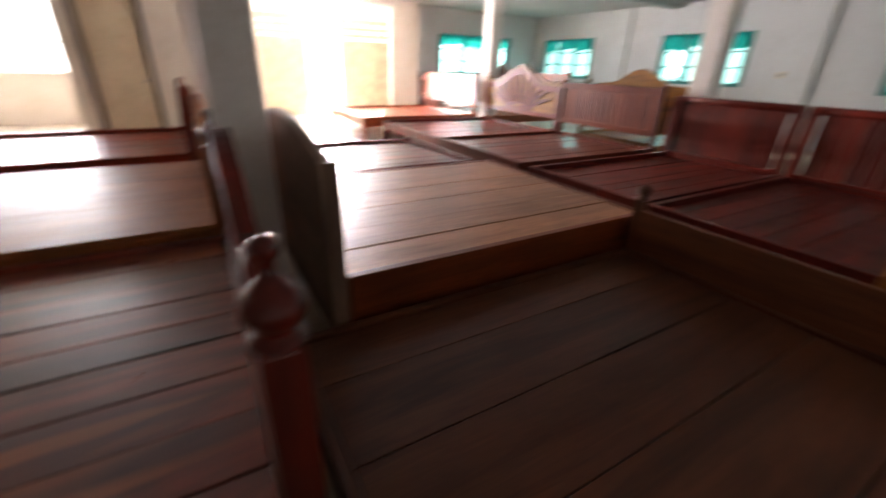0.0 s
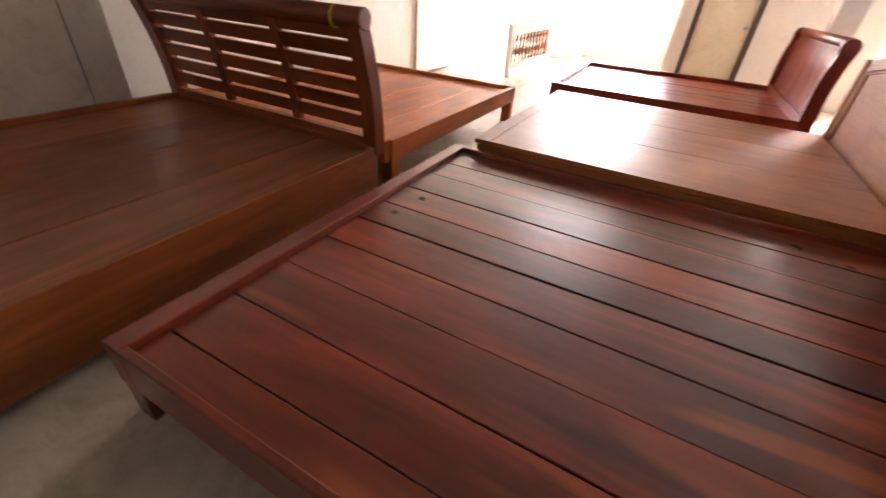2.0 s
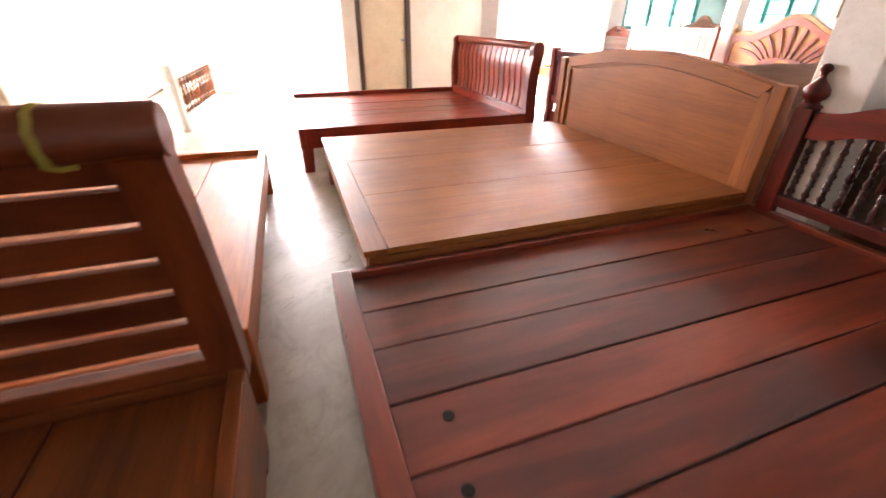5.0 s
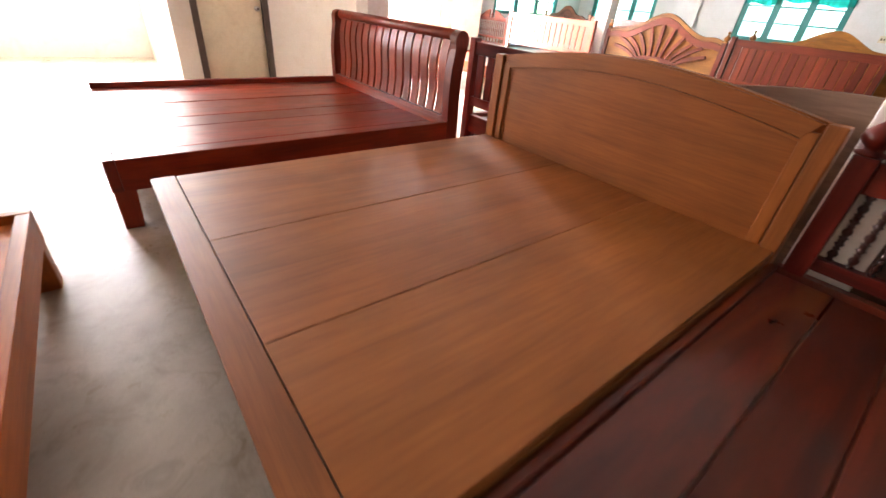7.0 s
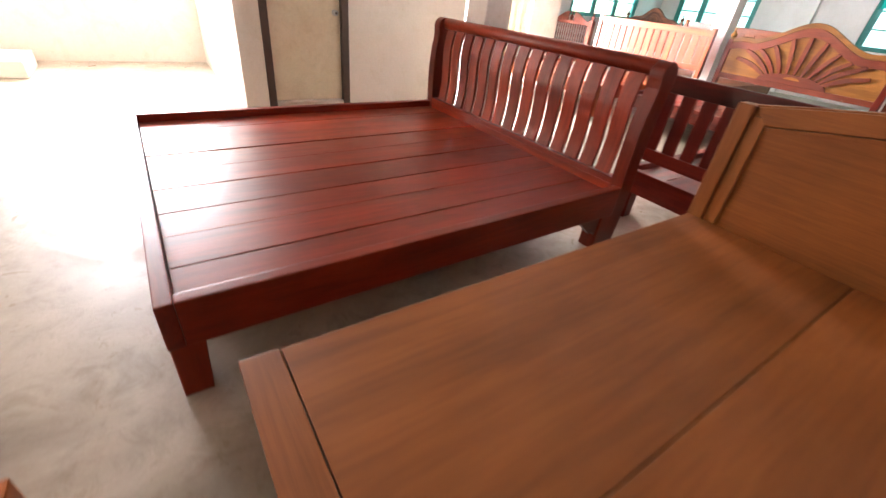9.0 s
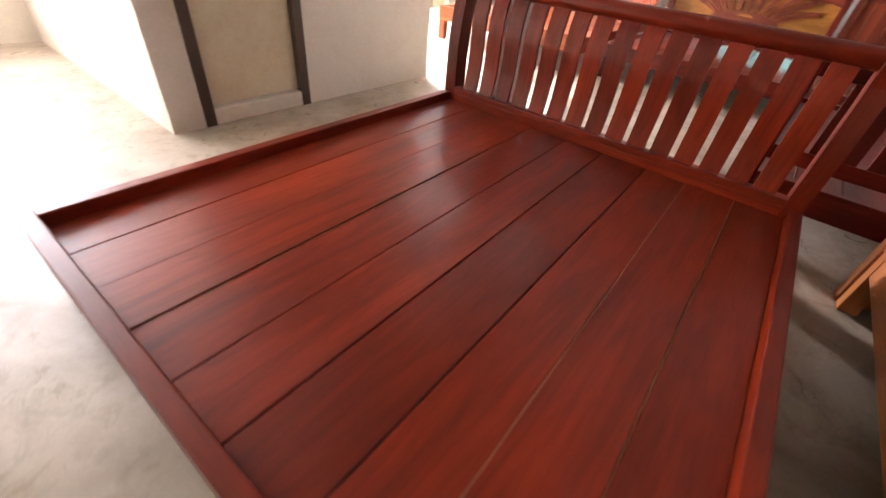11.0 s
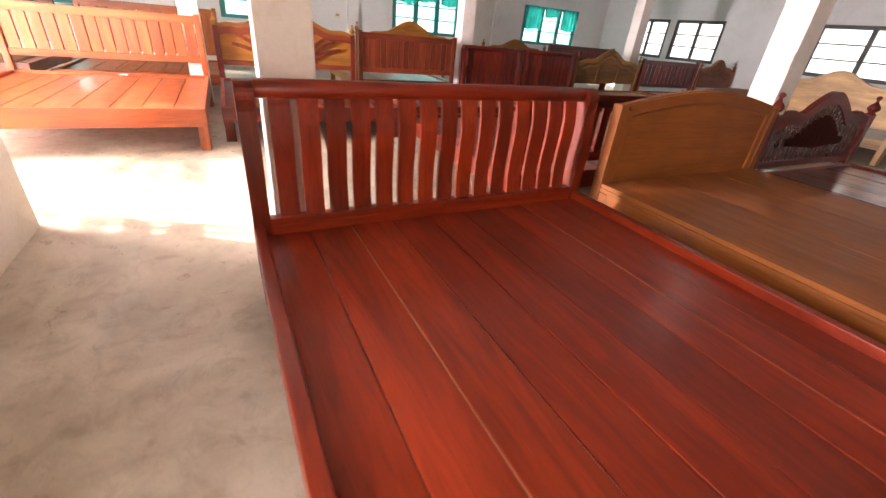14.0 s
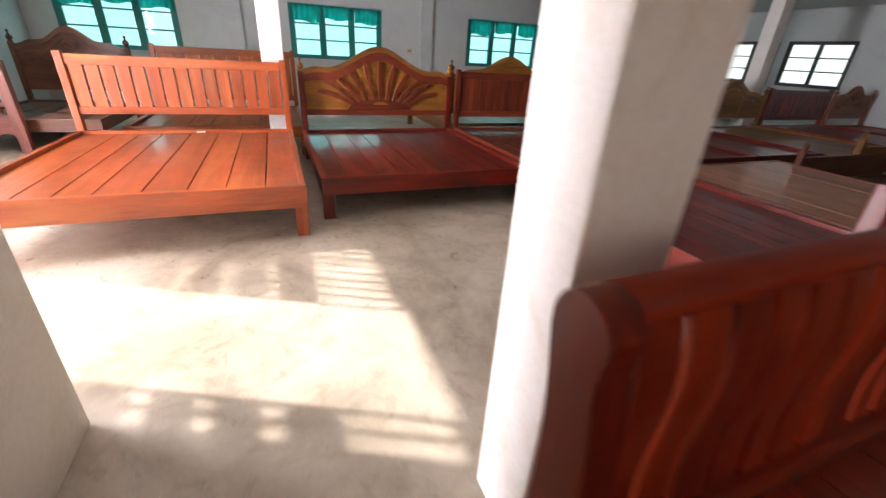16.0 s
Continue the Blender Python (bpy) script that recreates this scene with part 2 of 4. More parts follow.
def timber(kind, axis="X"):
    """The varnish of that kind, with its grain along an axis."""
    key = (kind, axis)
    if key not in TIMBER:
        col, rough, coat, streak, vary, dark = {
            "red": (RED, 0.31, 0.26, 0.3, 0.32, 0.66), "darkred": (DARKRED, 0.30, 0.45, 0.7, 0.3, 0.4),
            "rose": (ROSE, 0.27, 0.95, 0.9, 0.20, 0.40), "teak": (TEAK, 0.45, 0.12, 0.16, 0.12, 0.8), "amber": ((0.50, 0.135, 0.020), 0.42, 0.2, 0.25, 0.15, 0.7),
            "brown": (BROWN, 0.34, 0.35, 0.4, 0.2, 0.65), "orange": (ORANGE, 0.28, 0.5, 0.25, 0.16, 0.7),
            "ochre": (OCHRE, 0.36, 0.3, 0.4, 0.25, 0.5), "pale": (PALE, 0.42, 0.2, 0.3, 0.2, 0.6),
            "grey": (GREYWOOD, 0.6, 0.05, 0.3, 0.2, 0.6), "sheen_tan": ((0.48, 0.225, 0.115), 0.40, 0.25, 0.2, 0.12, 0.75), "dim_brown": ((0.195, 0.043, 0.0125), 0.34, 0.35, 0.4, 0.2, 0.6), "deep": ((0.05, 0.011, 0.007), 0.8, 0.0, 0.3, 0.15, 0.6), "maroon": ((0.17, 0.034, 0.016), 0.32, 0.35, 0.4, 0.2, 0.6), "ebony": ((0.055, 0.011, 0.007), 0.24, 0.5, 0.4, 0.2, 0.6), "dark": ((0.135, 0.047, 0.022), 0.36, 0.3, 0.4, 0.2, 0.5), "mauve": (MAUVE, 0.34, 0.35, 0.4, 0.2, 0.5)}[kind]
        TIMBER[key] = wood(f"{kind}_timber_{axis.lower()}", col, axis, rough, coat, streak, vary, dark, sap={"rose": (0.40, 0.11, 0.028), "orange": (0.42, 0.13, 0.035)}.get(kind), fine={"rose": 0.62, "teak": 1.1}.get(kind, 0.85), line={"teak": 0.16, "rose": 0.22, "red": 0.42, "brown": 0.36}.get(kind, 0.28), stretch={"rose": 0.15, "teak": 0.06}.get(kind, 0.1))
    return TIMBER[key]


# ---------------------------------------------------------------- builders


def mesh_of(bm, material, smooth=False):
    me = bpy.data.meshes.new("mesh")
    bmesh.ops.recalc_face_normals(bm, faces=bm.faces)
    if smooth:
        for f in bm.faces:
            f.smooth = len(f.verts) <= 4
    bm.to_mesh(me)
    bm.free()
    me.materials.append(material)
    return me


def part(name, bm, material, parent=None, label="", smooth=False, m=None):
    """Link a bmesh, or a mesh that is there already, as one mesh object under a thing."""
    me = bm if isinstance(bm, bpy.types.Mesh) else mesh_of(bm, material, smooth)
    ob = new(name, me)
    if parent is not None:
        ob.parent = parent
    if m is not None:
        ob.matrix_basis = m
    if label:
        ob["label"] = label
    return ob


def thing(name, m, label, category, group="", kind=""):
    ob = new(name)
    ob.matrix_basis = m
    return tagged(ob, label, category, group, kind)


def box(x0, x1, y0, y1, z0, z1, bevel=0.0, bm=None):
    bm = bm or bmesh.new()
    made = bmesh.ops.create_cube(bm, size=1, matrix=Matrix.Translation(((x0 + x1) / 2, (y0 + y1) / 2, (z0 + z1) / 2)) @ Matrix.Diagonal((abs(x1 - x0), abs(y1 - y0), abs(z1 - z0), 1)))
    if bevel:
        edges = {e for v in made["verts"] for e in v.link_edges}
        bmesh.ops.bevel(bm, geom=list(edges), offset=bevel, segments=2, profile=0.6, affect="EDGES")
    return bm


def slab(outline, axis, a, b, bevel=0.0, bm=None):
    """A flat piece: an outline of (u, v) pairs given thickness from a to b along an axis."""
    bm = bm or bmesh.new()
    put = {"x": lambda u, v, w: (w, u, v), "y": lambda u, v, w: (u, w, v), "z": lambda u, v, w: (u, v, w)}[axis]
    lo = [bm.verts.new(put(u, v, a)) for u, v in outline]
    hi = [bm.verts.new(put(u, v, b)) for u, v in outline]
    n = len(outline)
    f0, f1 = bm.faces.new(lo), bm.faces.new(hi[::-1])
    for i in range(n):
        bm.faces.new((lo[i], hi[i], hi[(i + 1) % n], lo[(i + 1) % n]))
    if bevel:
        bmesh.ops.bevel(bm, geom=list({*f0.edges, *f1.edges}), offset=bevel, segments=1, affect="EDGES")
    return bm


def strip(line, axis, a, b, thick, bm=None):
    """A bar that follows a line of (u, v) pairs, thick across it, from a to b along an axis."""
    up, dn = [], []
    for i, (u, v) in enumerate(line):
        p, q = line[max(0, i - 1)], line[min(len(line) - 1, i + 1)]
        d = Vector((q[0] - p[0], q[1] - p[1])).normalized()
        up.append((u - d.y * thick / 2, v + d.x * thick / 2))
        dn.append((u + d.y * thick / 2, v - d.x * thick / 2))
    bm = bm or bmesh.new()
    put = {"x": lambda u, v, w: (w, u, v), "y": lambda u, v, w: (u, w, v), "z": lambda u, v, w: (u, v, w)}[axis]
    rows = [[bm.verts.new(put(u, v, w)) for u, v in side] for side in (up, dn) for w in (a, b)]
    ua, ub, da, db = rows
    n = len(line)
    for i in range(n - 1):
        for p, q in ((ua, ub), (db, da), (da, ua), (ub, db)):
            bm.faces.new((p[i], p[i + 1], q[i + 1], q[i]))
    for i in (0, n - 1):
        bm.faces.new((ua[i], ub[i], db[i], da[i]))
    return bm


def lathe(profile, seg=12, bm=None, at=(0, 0)):
    """A turned piece from (radius, z) pairs."""
    bm = bm or bmesh.new()
    rings = []
    for r, z in profile:
        rings.append([bm.verts.new((at[0] + r * math.cos(2 * math.pi * k / seg), at[1] + r * math.sin(2 * math.pi * k / seg), z)) for k in range(seg)])
    for a, b in zip(rings, rings[1:]):
        for k in range(seg):
            bm.faces.new((a[k], a[(k + 1) % seg], b[(k + 1) % seg], b[k]))
    bm.faces.new(rings[0][::-1])
    bm.faces.new(rings[-1])
    return bm


def roll(y0, y1, x, z, r, seg=16, bm=None):
    """A round bar along y."""
    bm = bm or bmesh.new()
    rings = [[bm.verts.new((x + q * math.cos(2 * math.pi * k / seg), y, z + q * math.sin(2 * math.pi * k / seg))) for k in range(seg)]
             for y, q in ((y0, r * 0.9), (y0 + 0.006, r), (y1 - 0.006, r), (y1, r * 0.9))]
    for a, b in zip(rings, rings[1:]):
        for k in range(seg):
            bm.faces.new((a[k], a[(k + 1) % seg], b[(k + 1) % seg], b[k]))
    bm.faces.new(rings[0][::-1])
    bm.faces.new(rings[-1])
    return bm


def fixed(name, bm, material, label, category, kind="structure", smooth=False):
    return tagged(part(name, bm, material, smooth=smooth), label, category, kind=kind)

# ---------------------------------------------------------------- the hall
X0, X1, Y0, Y1, H = -3.8, 10.86, -4.3, 11.65, 2.76
XB, YB = 6.3, 12.2  # the bay beside the gate reaches further out
T = 0.2

fixed("ground", box(-60, 70, -60, 80, -0.6, -0.16), CONCRETE, "bare sunlit ground around the building", "ground")
fixed("floor", box(X0 - T, X1 + T, Y0 - T, YB + T, -0.15, 0), CONCRETE, "worn grey cement floor with stains and scuffs", "floor")
fixed("ceiling", box(XB - T, X1 + T, Y1 + T, YB + T, H, H + 0.15, bm=box(X0 - T, X1 + T, Y0 - T, Y1 + T, H, H + 0.15)), CEILING, "plain pale painted ceiling", "ceiling")


def wall_x(name, x0, x1, y0, y1, holes, material, label):
    """A wall along y between x0 and x1, with openings (y0, y1, z0, z1)."""
    bm = bmesh.new()
    y = y0
    for a, b, c, d in sorted(holes):
        box(x0, x1, y, a, 0, H, bm=bm)
        if c > 0:
            box(x0, x1, a, b, 0, c, bm=bm)
        if d < H:
            box(x0, x1, a, b, d, H, bm=bm)
        y = b
    box(x0, x1, y, y1, 0, H, bm=bm)
    return fixed(name, bm, material, label, "wall")


def wall_y(name, x0, x1, y0, y1, holes, material, label):
    bm = bmesh.new()
    x = x0
    for a, b, c, d in sorted(holes):
        box(x, a, y0, y1, 0, H, bm=bm)
        if c > 0:
            box(a, b, y0, y1, 0, c, bm=bm)
        if d < H:
            box(a, b, y0, y1, d, H, bm=bm)
        x = b
    box(x, x1, y0, y1, 0, H, bm=bm)
    return fixed(name, bm, material, label, "wall")


WZ0, WZ1 = 1.05, 2.13
wall_x("wall_east", X1, X1 + T, Y0, YB + T, [(a, b, WZ0, WZ1) for a, b in WIN_Y], WHITEWALL, "white plastered wall with a row of curtained windows")
SOUTH_WIN = [(6.55, 8.05), (8.25, 9.6), (2.4, 4.4)]
wall_y("wall_south", X0, X1, Y0 - T, Y0, [(a, b, 1.02, 2.06) for a, b in SOUTH_WIN], WHITEWALL, "white plastered wall with bright bare windows")
NORTH_WIN = (7.22, 9.80)
wall_y("wall_north_bay", XB, X1, YB, YB + T, [(*NORTH_WIN, WZ0, WZ1)], WHITEWALL, "white plastered wall with a curtained window beside the gate")
wall_y("wall_north", X0, XB, Y1, Y1 + T, [(-3.1, -0.86, 0.93, 2.6), (2.3, 5.5, 0, 2.6)], PLASTER, "cream plastered outer wall with openings to the daylight")
wall_x("wall_return", XB - T, XB, Y1 + T, YB + T, [], PLASTER, "short cream plastered return wall beside the gate")
wall_x("wall_west", X0 - T, X0, Y0, Y1, [], PLASTER, "cream plastered wall behind the beds")

# closed room with a narrow door, standing out from the outer wall
B0, B1, BY = -0.68, 1.77, 8.87
store = [("wall_store_front", (B0, -0.47, BY, BY + 0.15, 0, H)), ("wall_store_front", (0.36, B1, BY, BY + 0.15, 0, H)), ("wall_store_front", (-0.47, 0.36, BY, BY + 0.15, 2.1, H)),
         ("wall_store_side", (B0, B0 + 0.15, BY + 0.15, Y1, 0, H)), ("wall_store_side", (B1 - 0.15, B1, BY + 0.15, Y1, 0, H))]
for name, b in store:
    fixed(name, box(*b), PLASTER, "cream plastered store room wall scuffed near the floor", "wall")

door = thing("door_1", pose(0, BY, 0), "narrow faded cream plywood door, shut, with dark jambs", "door", kind="structure")
part("leaf", box(-0.40, 0.29, 0.045, 0.085, 0.115, 2.03, 0.003), DOORPAINT, door)
part("sill", box(-0.40, 0.29, -0.01, 0.13, 0, 0.11, 0.012), PLASTER, door, "chipped cement door sill")
for x0, x1 in ((-0.47, -0.40), (0.29, 0.36)):
    part("jamb", box(x0, x1, -0.012, 0.15, 0, 2.1, 0.004), JAMB, door, "dark brown timber jamb")
part("lintel", box(-0.40, 0.29, -0.012, 0.15, 2.03, 2.1, 0.004), JAMB, door)
knob = part("door_handle", lathe([(0.026, 0), (0.026, 0.008), (0.012, 0.012), (0.012, 0.03), (0.024, 0.036), (0.026, 0.05), (0.016, 0.06)], 14), STEEL, door, "round steel knob", True, pose(0.235, 0.045, 0.92, 90, 0, 0))
part("keyhole", box(-0.01, 0.01, -0.01, 0.01, 0.0595, 0.0625, 0.002), JAMB, knob)

# columns
CW = 0.25
for cx, cy in ((0.85, 7.33), (0.85, 3.13), (0.85, -1.07), (5.98, 7.95), (5.98, 3.60), (5.98, -0.75)):
    fixed("column", box(cx, cx + CW, cy, cy + CW, 0, H, 0.012), COLUMN, "square white painted concrete column", "column")
for cy in (7.33, 3.13, -1.07):
    fixed("beam", box(X0, X1, cy + 0.02, cy + CW - 0.02, H - 0.12, H - 0.003), CEILING, "painted concrete ceiling beam", "beam")
for cy in (8.72, 4.55, 0.1):
    fixed("pilaster", box(X1 - 0.10, X1 - 0.003, cy - 0.14, cy + 0.14, 0, H - 0.01), WHITEWALL, "white plastered pilaster on the window wall", "pilaster")


def window_x(number, x, y0, y1, z0, z1, leaves, curtain, frame_mat):
    """A window in a wall along y, seen from the room at smaller x."""
    w = thing(f"window_{number}", pose(x, 0, 0), "three-light casement window behind short teal curtains" if curtain else "bare steel casement window full of daylight", "window", kind="structure")
    bm = bmesh.new()
    for a, b, c, d in ((y0, y1, z0, z0 + 0.05), (y0, y1, z1 - 0.05, z1), (y0, y0 + 0.05, z0 + 0.05, z1 - 0.05), (y1 - 0.05, y1, z0 + 0.05, z1 - 0.05)):
        box(0.02, 0.08, a, b, c, d, 0.003, bm)
    part("window_frame", bm, frame_mat, w)
    step = (y1 - y0 - 0.1) / leaves
    for i in range(leaves):
        a = y0 + 0.05 + i * step
        bm = bmesh.new()
        stile = 0.07 if curtain else 0.045
        box(0.03, 0.07, a, a + stile, z0 + 0.05, z1 - 0.05, bm=bm)
        box(0.03, 0.07, a + step - stile, a + step, z0 + 0.05, z1 - 0.05, bm=bm)
        for k in range(4):
            zz = z0 + 0.05 + k * (z1 - z0 - 0.13) / 3
            box(0.035, 0.065, a + 0.035, a + step - 0.035, zz, zz + 0.03, bm=bm)
        leaf = part("casement", bm, frame_mat, w)
        for k in range(3):
            zz = z0 + 0.08 + k * (z1 - z0 - 0.13) / 3
            p = part("pane", box(0.048, 0.052, a + 0.035, a + step - 0.035, zz, zz + (z1 - z0 - 0.13) / 3 - 0.03), TINTED if curtain else PANE, leaf)
            p.visible_shadow = False
    part("window_sill", box(-0.04, 0.18, y0 - 0.03, y1 + 0.03, z0 - 0.035, z0 - 0.003, 0.004), WHITEWALL, w)
    return w


def curtain_sheet(y0, y1, z0, z1, amp=0.018, waves=9, seed=0):
    rnd = random.Random(seed)
    bm = bmesh.new()
    n, k = waves * 8, 8
    ph = rnd.random() * 6
    grid = []
    for j in range(k + 1):
        v = j / k
        row = []
        for i in range(n + 1):
            u = i / n
            x = amp * (0.45 + 0.75 * v) * math.sin(u * waves * 2 * math.pi + ph + 0.9 * math.sin(5 * u + ph) * v)
            zz = z1 + (z0 - z1) * v + (0.02 * math.sin(u * 7 + ph) * v)
            row.append(bm.verts.new((x, y0 + (y1 - y0) * u, zz)))
        grid.append(row)
    for j in range(k):
        for i in range(n):
            bm.faces.new((grid[j][i], grid[j][i + 1], grid[j + 1][i + 1], grid[j + 1][i]))
    return bm


for i, (a, b) in enumerate(WIN_Y):
    window_x(i + 1, X1, a, b, WZ0, WZ1, 3, True, TEALSASH)
    c = thing("curtain", pose(X1 - 0.05, 0, 0), "short teal green cotton curtain drawn over a window", "curtain", "teal window curtains")
    third = (b - a) / 3
    for k in range(3):
        part("panel", curtain_sheet(a + k * third + 0.01, a + (k + 1) * third - 0.05, WZ1 - (0.32, 0.28, 0.35)[k] - (0.3 if (i, k) in ((3, 0), (3, 2)) else 0), WZ1 - 0.01, 0.014, 5, i * 7 + k), CURTAIN, c, smooth=True)
    part("rod", roll(a - 0.04, b + 0.04, 0.0, WZ1 - 0.012, 0.008, 8), STEEL, c, "thin steel curtain wire", True)

for i, (a, b) in enumerate(SOUTH_WIN):
    w = window_x(i + 5, 0, 0, b - a, 1.02, 2.06, 2, False, SASH)
    w.matrix_basis = pose(a, Y0, 0, 0, 0, -90)

bay = pose(NORTH_WIN[1], YB, 0, 0, 0, 90)
window_x(9, 0, 0, NORTH_WIN[1] - NORTH_WIN[0], WZ0, WZ1, 3, True, TEALSASH).matrix_basis = bay
c = thing("curtain", bay @ pose(-0.05, 0, 0), "short teal green cotton curtain drawn over a window", "curtain", "teal window curtains")
for k in range(3):
    part("panel", curtain_sheet(k * 0.86 + 0.01, k * 0.86 + 0.82, WZ1 - (0.30, 0.34, 0.28)[k], WZ1 - 0.01, 0.014, 5, 50 + k), CURTAIN, c, smooth=True)
part("rod", roll(-0.04, 2.62, 0.0, WZ1 - 0.012, 0.008, 8), STEEL, c, "thin steel curtain wire", True)

# folding steel gate in the wide opening: pleated leaves with vents near their tops, one gap left open
gate = thing("folding_gate", pose(0, Y1 + 0.08, 0), "cream folding steel gate, vented leaves made to let light through, partly open", "gate")
VENTS = [(0.032, 1.78, 1.825), (0.032, 1.93, 1.975), (0.032, 2.08, 2.125), (0.044, 2.26, 2.50)]


def gate_leaf(x0, x1, tilt):
    """One pleat: a steel strip whose upper part is pierced by slots."""
    bm = bmesh.new()
    c = (x0 + x1) / 2
    z = 0.02
    for half, z0, z1 in VENTS:
        box(x0, x1, -0.002, 0.002, z, z0, bm=bm)
        box(x0, c - half, -0.002, 0.002, z0, z1, bm=bm)
        box(c + half, x1, -0.002, 0.002, z0, z1, bm=bm)
        z = z1
    box(x0, x1, -0.002, 0.002, z, 2.55, bm=bm)
    bmesh.ops.rotate(bm, verts=bm.verts, cent=(c, 0, 0), matrix=Matrix.Rotation(radians(tilt), 3, "Z"))
    part("leaf", bm, SHEET, gate)


def gate_half(x0, x1):
    n = round((x1 - x0) / 0.105)
    w = (x1 - x0) / n
    me = mesh_of(box(-0.006, 0.006, -0.012, 0.012, 0.0, 2.56), GATE)
    for k in range(n):
        gate_leaf(x0 + k * w, x0 + (k + 1) * w, 14 if k % 2 else -14)
        part("hinge_bar", me, GATE, gate, m=pose(x0 + k * w, 0, 0))
    part("hinge_bar", me, GATE, gate, m=pose(x1, 0, 0))


gate_half(2.32, 3.34)
gate_half(4.15, 5.48)
part("head_track", box(2.3, 5.5, -0.04, 0.04, 2.56, 2.60), GATE, gate)

alc = thing("window_8", pose(0, Y1 + 0.08, 0), "wide bright alcove window with one thin steel bar", "window", kind="structure")
part("bar", box(-3.1, -0.86, -0.012, 0.012, 1.42, 1.445, 0.003), GATE, alc)
part("window_sill", box(-3.12, -0.84, -0.12, 0.12, 0.90, 0.927, 0.004), PLASTER, alc)

# things along the west wall
fixed("pipe", lathe([(0.022, 0.0), (0.022, 2.7)], 10, at=(X0 + 0.026, 6.5)), DOORPAINT, "thin upright pipe painted like the wall", "pipe", smooth=True)
fixed("baseboard", box(X0 + 0.002, X0 + 0.02, 6.6, Y1 - 0.01, 0.0, 0.035), JAMB, "thin dark strip along the foot of the wall", "trim")
for y0, y1, top in ((0.35, 2.43, 1.03), (2.44, 2.67, 1.0)):
    tagged(part("leaning_board", box(0, 0.03, y0, y1, 0, top, 0.004), BOARD, m=pose(X0 + 0.012, 0, 0)), "grey brown plywood board leaning against the wall", "board", "boards along the wall")

rack = thing("crib_side", pose(-2.765, 7.56, 0, 4, 0, -12), "white painted frame with brown turned spindles, standing upright", "crib side")
for y in (0.0, 1.18):
    part("post", box(-0.035, 0.035, y, y + 0.075, 0, 0.74, 0.006), WHITEPAINT, rack)
part("top_rail", box(-0.025, 0.025, 0.075, 1.18, 0.58, 0.72, 0.006), WHITEPAINT, rack)
part("bottom_rail", box(-0.025, 0.025, 0.075, 1.18, 0.10, 0.19, 0.006), WHITEPAINT, rack)

# white daylight beyond the openings
for name, bm in (("backdrop_east", box(15, 15.1, -8, 16, -0.1, 6)), ("backdrop_south", box(-2, 14, -9.1, -9, -0.1, 6)), ("backdrop_north", box(-25, 30, 32, 32.1, -0.1, 7))):
    fixed(name, bm, GLARE if name == "backdrop_north" else HAZE, "white overexposed daylight outside", "backdrop")

plate = thing("switch_plate", pose(0.915, 3.383, 1.28), "yellowed four-gang switch plate on a column", "switch plate")
part("plate", box(-0.065, 0.065, 0.0, 0.009, -0.065, 0.065, 0.003), PLATE, plate)
for x in (-0.03, 0.03):
    for z in (-0.03, 0.03):
        part("rocker", box(x - 0.014, x + 0.014, 0.008, 0.014, z - 0.02, z + 0.02, 0.002), PLATE, plate, "small ivory rocker")
box_ob = thing("socket_plate", pose(X1 - 0.012, 4.95, 1.32), "small white wall socket between windows", "socket")
part("plate", box(0.0, 0.009, -0.06, 0.06, -0.06, 0.06, 0.003), PLATE, box_ob)
for y in (-0.022, 0.022):
    part("outlet", box(-0.003, 0.001, y - 0.012, y + 0.012, -0.02, 0.02, 0.001), JAMB, box_ob)

fixed("step", box(-3.6, -2.45, 10.6, 11.3, 0.0, 0.17, 0.015), PLASTER, "low plastered step in the bright alcove", "step")

# ---------------------------------------------------------------- beds
# A bed's own axes: its head stands at x = 0, its foot at x = -length, its width lies along y.


